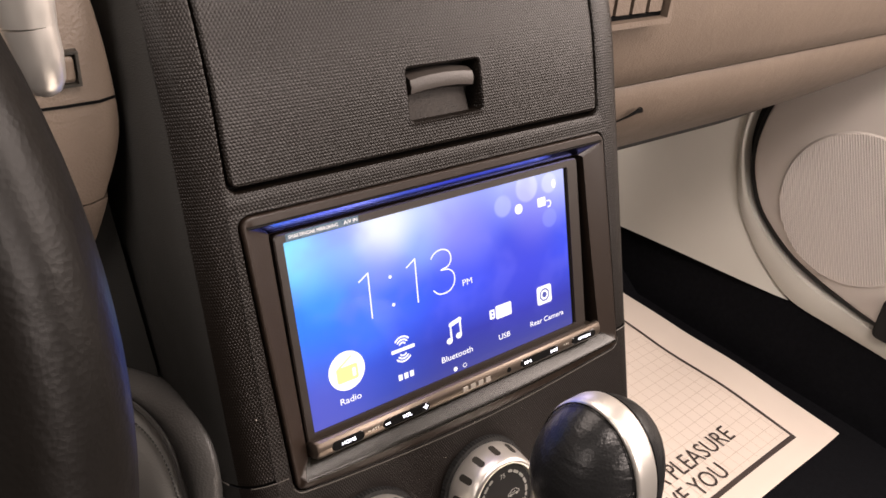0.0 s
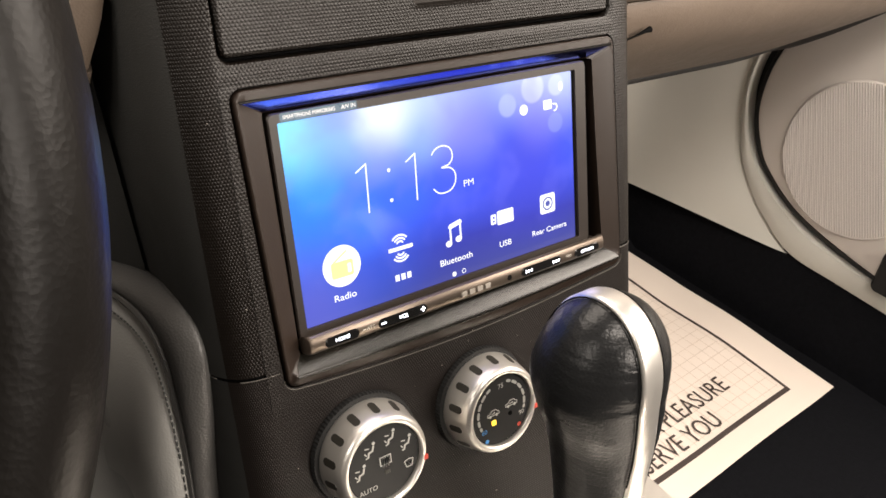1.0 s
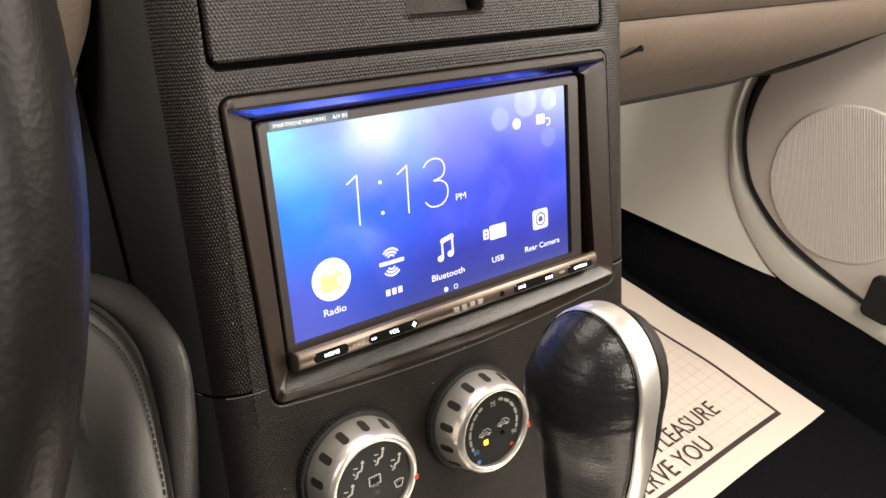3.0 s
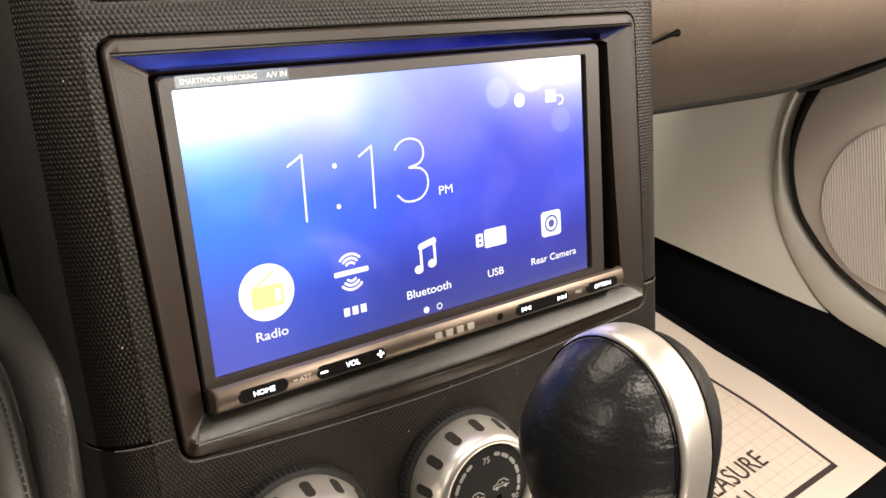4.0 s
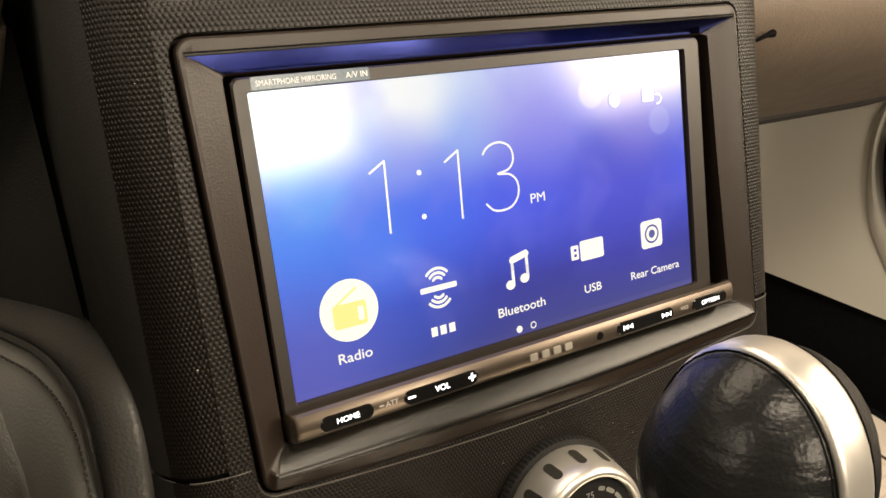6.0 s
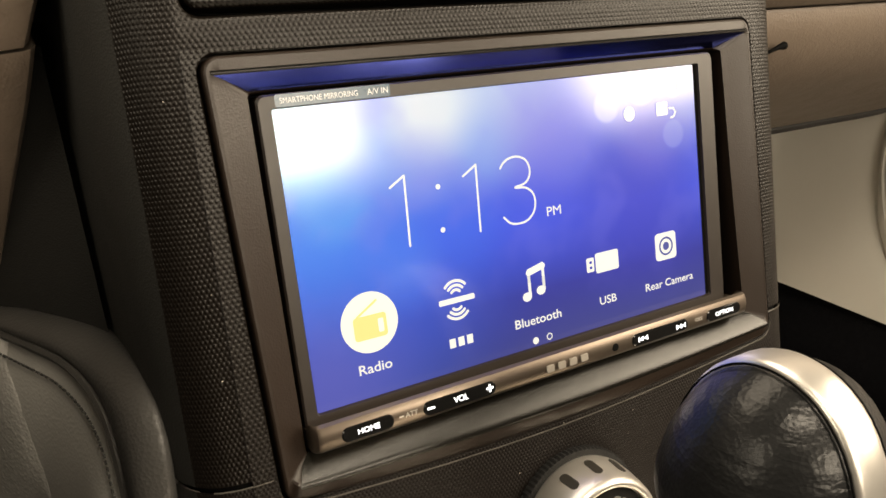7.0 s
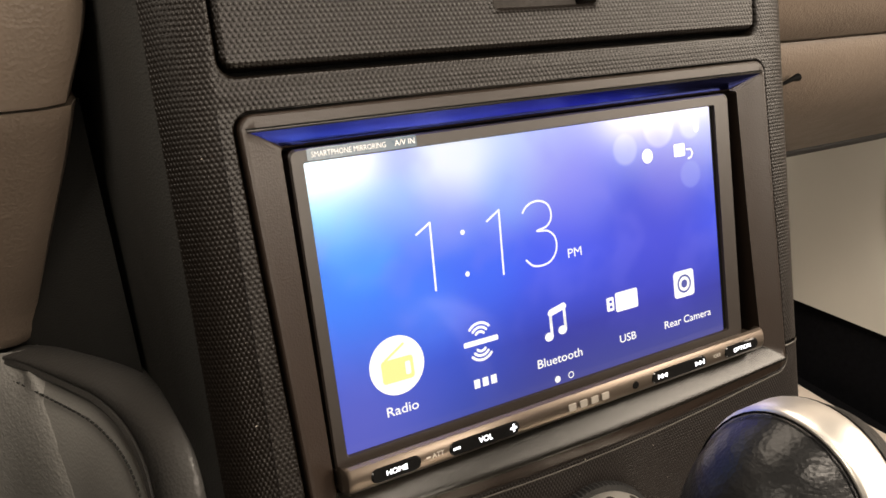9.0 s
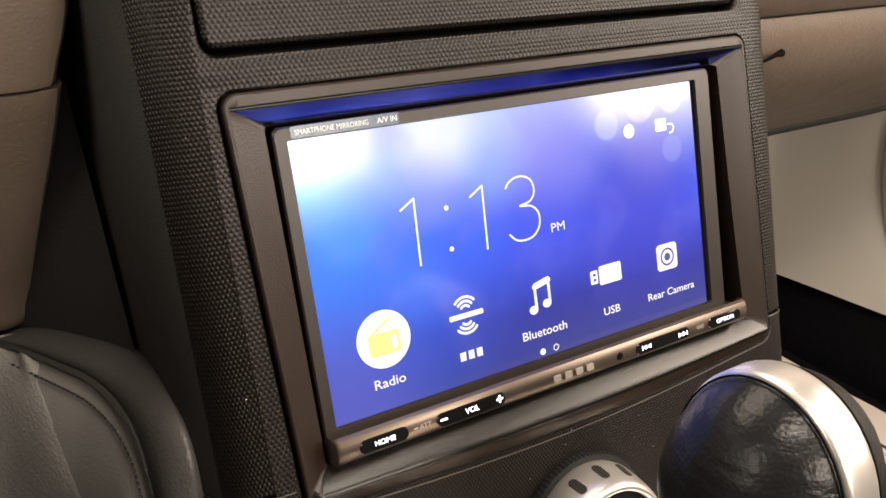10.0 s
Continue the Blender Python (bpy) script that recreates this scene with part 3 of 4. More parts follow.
def head_unit():
    root = thing("car_radio", "double-height touchscreen car radio lit blue with a clock and icons", "car radio", (0, 0, -0.052))
    # bezel round the display: outer edge, flat front, step down to the glass
    rings = [at_y(rrect(-81.2 + a, 86.4 - a, -50 + a, 44.2 - a, 2.2, 4), y) for a, y in ((0, 10), (0, -0.2), (0.5, -0.8))]
    rings += [at_y(rrect(-77.5, 79.2, -43.9, 40.6, 0.8, 4), -0.8), at_y(rrect(-77.0, 78.9, -43.4, 40.2, 0.6, 4), 0.4)]
    part("bezel", Geo().loft(rings), PANEL, root)
    # Black strip that paints the shadow of the bezel's inner step.
    part("bezel_step_shade", Geo().box(77.0, 79.0, 0.3, 0.6, -43.5, 40.3), GAP, root, "dark strip for the shade in the bezel's step")
    show = part("display", Geo().loft([at_y(rrect(-77.1, 77.1, -43.5, 40.3, 0.6, 4), 0.0)], (True, False)), DISPLAY, root, "bright blue lit screen")
    y = -0.25
    w = 0.62
    digits = [("digit", [(-46.4, 15.2), (-41.5, 18.0), (-42.2, -2.4)]), ("digit", [(-21.9, 15.0), (-17.1, 17.8), (-17.8, -2.4)]),
              ("digit", [(-8.4, 15.4), (-7.0, 17.0), (-4.6, 18.1), (-1.6, 18.2), (1.2, 16.9), (2.5, 14.4), (2.2, 11.6), (0.2, 9.6), (-3.6, 8.8), (0.4, 8.2), (2.9, 6.2),
                         (3.6, 3.4), (2.8, 0.4), (0.4, -1.9), (-3.0, -2.6), (-6.4, -2.0), (-8.8, 0.2)])]
    for name, line in digits:
        part(name, stroke(smooth_line(line, 4) if len(line) > 4 else line, w, y), WHITE, show)
    for z in (13.2, 0.3):
        part("colon_dot", spot(-30.8, z, 0.8, y, 16), WHITE, show)
    for text, x, z, h in (("PM", 10.5, -2.2, 3.0), ("Radio", -58.2, -36.3, 2.9), ("Bluetooth", 0.4, -36.0, 2.9), ("USB", 30.0, -36.0, 2.75), ("Rear Camera", 59.0, -36.0, 2.7)):
        part("caption", put(lettering(text, h, 0.0 if text == "PM" else 0.007), x + 0.1, y, z, 1.14), WHITE, show)
    for k in range(3):
        part("caption_bar", put(Geo().box(-1.05, 1.05, -0.02, 0.02, -1.4, 1.4), -32.0 + 3.1 * k, y, -34.6), WHITE, show)
    # radio
    disc = part("icon_disc", spot(-58.0, -21.6, 8.9, y, 48), WARMWHITE, show, "pale round icon with a yellow radio")
    glyph = join(Geo().add([(x, y - 0.15, z) for x, z in rrect(-63.2, -52.8, -26.4, -19.4, 1.0, 4)], [list(range(20))]), stroke([(-61.8, -19.4), (-55.4, -15.6)], 0.7, y - 0.15))
    part("radio_glyph", glyph, YELLOW, disc)
    part("radio_glyph_window", Geo().add([(x, y - 0.3, z) for x, z in rrect(-55.6, -53.9, -25.0, -21.0, 0.4, 3)], [list(range(16))]), WARMWHITE, disc)
    # satellite radio: arcs above and below a plain bar
    for s in (1, -1):
        for r in (1.9, 3.3, 4.7):
            part("wave_arc", stroke([(x, z) for x, z in arc(-29.0, -21.5 + s * 1.2, r, 90 * s - 48, 90 * s + 48)], 0.85, y), WHITE, show)
    part("logo_bar", Geo().add([(x, y - 0.12, z) for x, z in rrect(-35.2, -22.6, -22.4, -20.7, 0.4, 3)], [list(range(16))]), WHITE, show)
    # music note
    note = join(stroke([(-1.8, -26.3), (-1.8, -18.2), (3.9, -16.9), (3.9, -25.2)], 1.05, y), stroke([(-1.8, -18.9), (3.9, -17.6)], 2.0, y - 0.05), spot(-3.1, -26.5, 1.75, y - 0.1, 20, 0.85), spot(2.5, -25.4, 1.75, y - 0.1, 20, 0.85))
    part("note_glyph", note, WHITE, show)
    # memory stick
    stick = Geo().add([(x, y, z) for x, z in rrect(25.9, 36.0, -24.9, -18.1, 0.7, 3)], [list(range(16))])
    stick.add([(x, y, z) for x, z in rrect(22.0, 25.2, -23.9, -19.1, 0.5, 3)], [list(range(16))])
    st = part("stick_glyph", stick, WHITE, show)
    for z in (-20.6, -22.4):
        part("stick_contact", Geo().box(23.1, 24.2, y - 0.2, y - 0.15, z - 0.45, z + 0.45), DISPLAY, st)
    # camera
    cg = part("camera_glyph", Geo().add([(x, y, z) for x, z in rrect(53.4, 63.4, -26.4, -16.6, 1.4, 4)], [list(range(20))]), WHITE, show)
    ring = stroke(arc(58.4, -21.5, 3.0, 0, 360, 28), 0.7, y - 0.15)
    part("camera_ring", join(ring, spot(58.4, -21.5, 1.5, y - 0.15, 18)), glowing("screen_navy", (0.10, 0.12, 0.45), 0.9), cg)
    # page dots and status marks
    part("page_dot", spot(-1.4, -41.5, 1.15, y, 20), WHITE, show)
    part("page_ring", stroke(arc(4.2, -41.4, 1.0, 0, 360, 20), 0.32, y), WHITE, show)
    part("status_dot", spot(45.7, 26.3, 2.5, y, 28), WHITE, show)
    mark = Geo().add([(x, y, z) for x, z in rrect(58.2, 63.6, 24.2, 28.8, 0.6, 3)], [list(range(16))])
    part("status_mark", join(mark, stroke([(64.4, 26.4), (66.4, 26.2), (67.2, 24.8), (66.4, 23.4), (65.0, 23.1)], 0.7, y)), WHITE, show)
    part("status_mark", spot(69.8, 34.0, 1.3, y, 20, 1.7), WHITE, show)
    # film strip stuck on the bezel
    tape = part("sticker", Geo().add([(x, -1.0, z) for x, z in rrect(-76.2, -42.8, 40.7, 44.0, 0.5, 3)], [list(range(16))]), STICKER, root, "clear printed film strip with its teal sheen put into the colour")
    part("sticker_print", put(lettering("SMARTPHONE MIRRORING", 1.5), -63.8, -1.12, 41.6, 0.86), STICKERPRINT, tape)
    part("sticker_print", put(lettering("A/V IN", 1.6), -46.6, -1.12, 41.6), STICKERPRINT, tape)
    # the key bar
    rings = []
    prof = [(6, -46.6), (-1.5, -46.6), (-4.6, -45.0), (-6.6, -44.2), (-7.8, -44.8), (-8.4, -46.2), (-8.6, -48.2), (-8.2, -50.4), (-7.0, -51.9), (-5.0, -52.6), (6, -52.6)]
    for x, k in ((-81.4, 0.55), (-81.2, 0.8), (-80.6, 0.95), (-79.6, 1), (88.2, 1), (89.2, 0.95), (89.7, 0.8), (89.9, 0.55)):
        rings.append([(x, yy * k if yy < 0 else yy, -48 + (z + 48) * (0.9 + 0.1 * k)) for yy, z in prof])
    bar = part("key_bar", Geo().loft(rings, (True, True), False), BRONZE, root, "brushed bronze key bar with lit keys")
    for x0, x1, text, lit in ((-74.6, -57.8, "HOME", 0), (-49.2, -23.2, "", 1), (31.4, 58.4, "", 2), (67.2, 85.6, "OPTION", 0)):
        key = part("key", pill(x0 + 0.4, x1 - 0.4, -50.7, -46.4, 2.1, -8.9, -6, 0.35), GLOSS, bar, "glossy black key")
        if text:
            part("key_legend", put(lettering(text, 1.55), (x0 + x1) / 2, -9.0, -49.2, 1.1), KEYLIGHT, key)
        if lit == 1:
            part("key_legend", put(lettering("VOL", 1.8), -36.2, -9.0, -49.3), KEYLIGHT, key)
            part("key_legend", put(Geo().box(-1.2, 1.2, 0, 0.02, -0.3, 0.3), -46.4, -9.0, -48.5), KEYLIGHT, key)
            part("key_legend", put(join(Geo().box(-1.2, 1.2, 0, 0.02, -0.3, 0.3), Geo().box(-0.3, 0.3, -0.01, 0.01, -1.2, 1.2)), -26.0, -9.0, -48.3), KEYLIGHT, key)
        if lit == 2:
            for cx, s in ((36.8, -1), (54.2, 1)):
                tri = Geo()
                for o in (-1.1, 0.9):
                    tri.add([(cx + (o - 0.9 * s * 1) , -9.0, -47.7), (cx + (o - 0.9 * s), -9.0, -49.4), (cx + (o + 0.9 * s), -9.0, -48.55)], [(0, 1, 2)])
                tri.add([(cx + 2.2 * s + a, -9.0, z) for a, z in ((-0.2, -47.7), (0.2, -47.7), (0.2, -49.4), (-0.2, -49.4))], [(0, 1, 2, 3)])
                part("key_legend", tri, KEYLIGHT, key)
    part("bar_print", join(put(lettering("ATT", 1.5), -52.6, -8.75, -49.0), Geo().box(-56.6, -55.2, -8.76, -8.75, -48.5, -48.1)), SILVERPRINT, bar)
    part("bar_print", put(lettering("VOICE", 1.3), 63.4, -8.75, -48.9, 0.7), SILVERPRINT, bar)
    part("microphone_hole", lathe([(0.01, -8.75), (1.25, -8.75), (1.4, -8.3)], 24.4, -48.6, 16), GAP, bar)
    badge = Geo()
    for k in range(4):
        badge.add(*(lambda q: (q.v, q.f))(pill(-4.4 + 4.6 * k, -1.3 + 4.6 * k, -49.8, -47.4, 0.4, -8.9, -8.0, 0.12, 2)))
    part("maker_badge", badge, BADGE, bar, "silver maker's badge")


head_unit()


def heater_dial(cx, cz, which):
    root = thing("heater_dial", "round satin silver heater dial with a black face", "control dial", (cx * 0.001, 0, (cz - 22) * 0.001), group="heater dials")
    root.matrix_world = CON @ Matrix.Translation((cx * 0.001, 0, (cz - 23.4) * 0.001)) @ Matrix.Diagonal((1.03, 1.0, 1.03, 1.0))
    knurl = []
    for r, y in ((25.2, -2.6), (25.2, -5.2), (24.8, -6.4), (22, -6.6), (20, -6.6)):
        knurl.append([(cx + (r + (0.35 if k % 2 and r > 24 else 0)) * math.cos(math.pi * k / 90), y, cz + (r + (0.35 if k % 2 and r > 24 else 0)) * math.sin(math.pi * k / 90)) for k in range(180)])
    part("collar", Geo().loft(knurl), SMOOTH, root)
    part("ring", lathe([(21.8, -4), (23.0, -6.6), (23.3, -8.5), (22.6, -13), (21.6, -17.5), (20.8, -20.4), (19.9, -21.8), (18.8, -22.3), (17.9, -22.0), (17.5, -21.0), (17.4, -17)], cx, cz, 96), SATIN, root, "satin silver grip ring", sharp=50)
    for k in range(14):
        a = 2 * math.pi * (k + 0.35) / 14
        ca, sa = math.cos(a), math.sin(a)
        g = Geo()
        ringpts = []
        for x, z in rrect(-1.65, 1.65, -3.7, 3.7, 1.6, 4):
            yy = -14.0 + z
            rad = float(np.interp(-yy, (6.6, 8.5, 13, 17.5, 20.4), (23.0, 23.3, 22.6, 21.6, 20.8))) + 0.22
            th = a + x / rad
            ringpts.append((cx + rad * math.cos(th), yy, cz + rad * math.sin(th)))
        inner = [(cx + (px - cx) * 0.93, py, cz + (pz - cz) * 0.93) for px, py, pz in ringpts]
        g.loft([inner, ringpts], (False, True))
        part("slot", g, SLOT, root)
    part("pointer", pill(cx + 18.2, cx + 20.4, cz - 6.6, cz - 4.2, 0.5, -22.2, -20, 0.2), REDPRINT, root, "red pointer mark")
    face = part("face", lathe([(0.01, -20.2), (17.0, -20.2), (17.5, -19.6), (17.5, -18)], cx, cz, 64), DIALFACE, root, "black face with pale symbols")
    y = -20.42

    def at(dx, dz):
        return cx + dx, cz + dz

    if which == "mode":
        part("legend", put(lettering("AUTO", 2.2), cx - 8.8, y, cz - 10.6), PRINT, face)
        for dx, dz in ((-11.0, 0.0), (-5.6, 8.2), (4.2, 10.2), (11.6, 4.6)):
            x, z = at(dx, dz)
            # a seated figure with the air's way to it
            part("symbol", join(spot(x + 1.5, z + 2.7, 0.75, y, 12), stroke([(x + 1.3, z + 1.5), (x + 0.7, z - 0.5), (x - 1.1, z - 0.9), (x - 1.5, z - 2.6)], 0.85, y), stroke([(x - 2.5, z - 2.9), (x - 1.5, z - 2.6)], 0.6, y),
                                stroke([(x - 2.6, z + 1.5), (x - 1.0, z + 1.2)], 0.5, y), stroke([(x - 3.0, z - 0.6), (x - 2.3, z - 1.6)], 0.5, y)), PRINT, face)
        x, z = at(11.6, -5.4)
        part("symbol", join(stroke([(x - 2.2, z + 1.4), (x, z + 2.0), (x + 2.2, z + 1.4), (x + 1.3, z - 1.6), (x - 1.3, z - 1.6), (x - 2.2, z + 1.4)], 0.4, y), stroke([(x - 0.7, z + 0.8), (x - 0.7, z - 0.9)], 0.4, y), stroke([(x + 0.7, z + 0.8), (x + 0.7, z - 0.9)], 0.4, y)), PRINT, face)
        x, z = at(0.6, 0.8)
        part("symbol", join(stroke([(x - 2.6, z + 2), (x + 2.6, z + 2), (x + 2.6, z - 1.8), (x - 2.6, z - 1.8), (x - 2.6, z + 2)], 0.45, y), *[stroke([(x + o, z + 1.2), (x + o, z - 2.8)], 0.45, y) for o in (-1.2, 0, 1.2)]), PRINT, face)
        part("lamp", pill(cx - 0.2, cx + 2.2, cz - 5.6, cz - 3.6, 0.3, -20.6, -20, 0.1), SLOT, face)
    else:
        for a0, a1 in ((208, 200), (196, 184), (180, 166), (162, 148), (144, 130), (126, 116), (74, 64), (60, 46), (42, 28), (24, 10), (6, -8), (-11, -18)):
            part("scale_mark", stroke(arc(cx, cz, 13.7, a0 - 2, a1 + 2, 6), 1.4, y), PRINT, face)
        part("legend", put(lettering("75", 2.3), cx + 0.2, y, cz + 10.8), PRINT, face)
        part("legend", put(lettering("60", 2.2), cx - 10.8, y, cz - 8.8), BLUEPRINT, face)
        part("legend", put(lettering("90", 2.2), cx + 11.6, y, cz - 7.0), PRINT, face)
        part("legend_mark", spot(cx - 9.6, cz - 13.0, 1.1, y, 10), BLUEPRINT, face)
        part("legend_mark", spot(cx + 9.8, cz - 11.6, 1.1, y, 10), REDPRINT, face)
        for dx, dz in ((-5.0, -0.2), (5.8, 1.0)):
            x, z = at(dx, dz)
            # a car's outline over its wheels with an arrow inside
            part("symbol", join(stroke([(x - 3.4, z - 1.0), (x - 3.3, z + 0.1), (x - 1.9, z + 0.4), (x - 0.8, z + 1.6), (x + 1.4, z + 1.6), (x + 2.6, z + 0.5), (x + 3.4, z + 0.2), (x + 3.4, z - 1.0), (x - 3.4, z - 1.0)], 0.4, y),
                                spot(x - 1.9, z - 1.1, 0.75, y - 0.02, 12), spot(x + 1.9, z - 1.1, 0.75, y - 0.02, 12), stroke([(x - 1.2, z), (x + 1.0, z), (x + 0.4, z + 0.6)], 0.35, y)), PRINT, face)
        part("lamp", pill(cx - 6.2, cx - 3.8, cz - 6.2, cz - 3.8, 0.4, -20.7, -20, 0.1), AMBER, face, "lit amber lamp")
        part("lamp", lathe([(0.01, -20.5), (1.0, -20.5), (1.2, -20.1)], cx + 5.0, cz - 4.0, 14), GAP, face)


heater_dial(-60.4, -104.0, "mode")
heater_dial(4.9, -105.4, "heat")


# ---- gear lever ----
def gear_lever():
    root = thing("gear_lever", "black leather gear knob with a satin silver band over its crown", "gear lever", (0.0045, -0.0975, 0.292), Matrix.Identity(4))
    cx, cy, cz = 0.0045, -0.0975, 0.4335
    low = [(0.290, 0.0155, 0.0155), (0.330, 0.0162, 0.0162), (0.360, 0.0176, 0.0176), (0.380, 0.0194, 0.0192), (0.395, 0.0214, 0.0208), (0.408, 0.0242, 0.0227), (0.421, 0.0273, 0.0247), (0.4335, 0.0288, 0.0256)]
    up = low + [(cz + 0.0347 * math.sin(t), 0.0288 * math.cos(t) ** 0.94, 0.0256 * math.cos(t) ** 0.94) for t in [radians(a) for a in (8, 16, 24, 32, 40, 48, 56, 63, 70, 76, 81, 85, 88, 89.5)]]

    def lean_back(z):
        d = max(0.0, cz + 0.006 - z)
        return -0.21 * d * d / (d + 0.020)

    def drift(z):
        k = min(1.0, max(0.0, (0.438 - z) / 0.034))
        return 0.0054 * k * k * (3 - 2 * k) - 0.0004

    def fine(rows, n=5):
        return [tuple(p + (q - p) * k / n for p, q in zip(r, t)) for r, t in zip(rows, rows[1:]) for k in range(n)] + [rows[-1]]

    def ring(z, a, b, n=128):
        return [(cx + drift(z) + a * math.cos(2 * math.pi * k / n), cy + lean_back(z) + b * math.sin(2 * math.pi * k / n), z) for k in range(n)]

    grip = Geo().loft([ring(*r) for r in fine(up)], (True, True))

    def crease(x, y, z):
        """Shallow folds where the hide is pulled round the crown towards the band."""
        side = math.exp(-((x - cx + 0.004) / 0.011) ** 2) * math.exp(-((z - 0.442) / 0.014) ** 2) if y < cy else 0.0
        f = noise.noise(Vector((x * 60, y * 60, z * 420))) + 0.5 * noise.noise(Vector((x * 140, y * 140, z * 900)))
        k = 1 + side * 0.02 * f
        return (cx + (x - cx) * k, cy + (y - cy) * k, z)

    grip.warp(crease)
    part("grip", grip, KNOBHIDE, root, mm=False, sharp=60)
    # the band climbs the driver's side of the knob, crosses the crown and goes down the far side
    x0, x1 = cx - 0.0060, cx + 0.0052
    rings = []
    path = [(cy + lean_back(z) - b, z) for z, a, b in up] + [(cy + lean_back(z) + b, z) for z, a, b in reversed(up)]
    for k, (y, z) in enumerate(path):
        (ya, za), (yb, zb) = path[max(0, k - 1)], path[min(len(path) - 1, k + 1)]
        d = Vector((-(zb - za), yb - ya))
        d = d.normalized() if d.length > 0 else Vector((0, 1))
        thin = 1.0 if z > 0.40 else 0.75 + 0.25 * (z - 0.29) / 0.11
        a, b = cx - 0.001 + (x0 - cx + 0.001) * thin, cx - 0.001 + (x1 - cx + 0.001) * thin
        o = [(a, -0.006), (a, 0.0), (a + 0.0005, 0.0007), (a + 0.0018, 0.0011), (b - 0.0018, 0.0011), (b - 0.0005, 0.0007), (b, 0.0), (b, -0.006)]
        rings.append([(x + drift(z), y + d.x * l, z + d.y * l) for x, l in o])
    for s in (1, 6):
        part("band_seam", tube([Vector(r[s]) + Vector((-0.0007 if s == 1 else 0.0007, 0, 0)) for r in rings[4:-4]], 0.0003, 6), GAP, root, mm=False)
    part("band", Geo().loft(rings, (True, True), False), SATIN, root, "satin silver band", mm=False, sharp=50)


gear_lever()


def console_top():
    """The silver plate round the lever and the dark tunnel that it lies on."""
    g = Geo()
    rings = [[(x, y, z) for x, y in rrect(-0.108 + a, 0.112 - a, -0.34 + a, -0.054 - a, 0.012)] for a, z in ((0, 0.280), (0, 0.2885), (0.002, 0.2905))]
    g.loft(rings, (True, True))
    solid("console_plate", g, SATIN, "satin silver plate round the gear lever", "console trim")
    g = Geo().loft([[(x, y, z) for x, y in rrect(-0.118 + a, 0.116 - a, -0.9, 0.04, 0.015)] for a, z in ((-0.01, 0.0), (-0.004, 0.2), (0, 0.272), (0.004, 0.2805))], (True, True))
    solid("console_tunnel", g, SMOOTH, "black plastic centre tunnel between the seats", "console", "structure")


console_top()


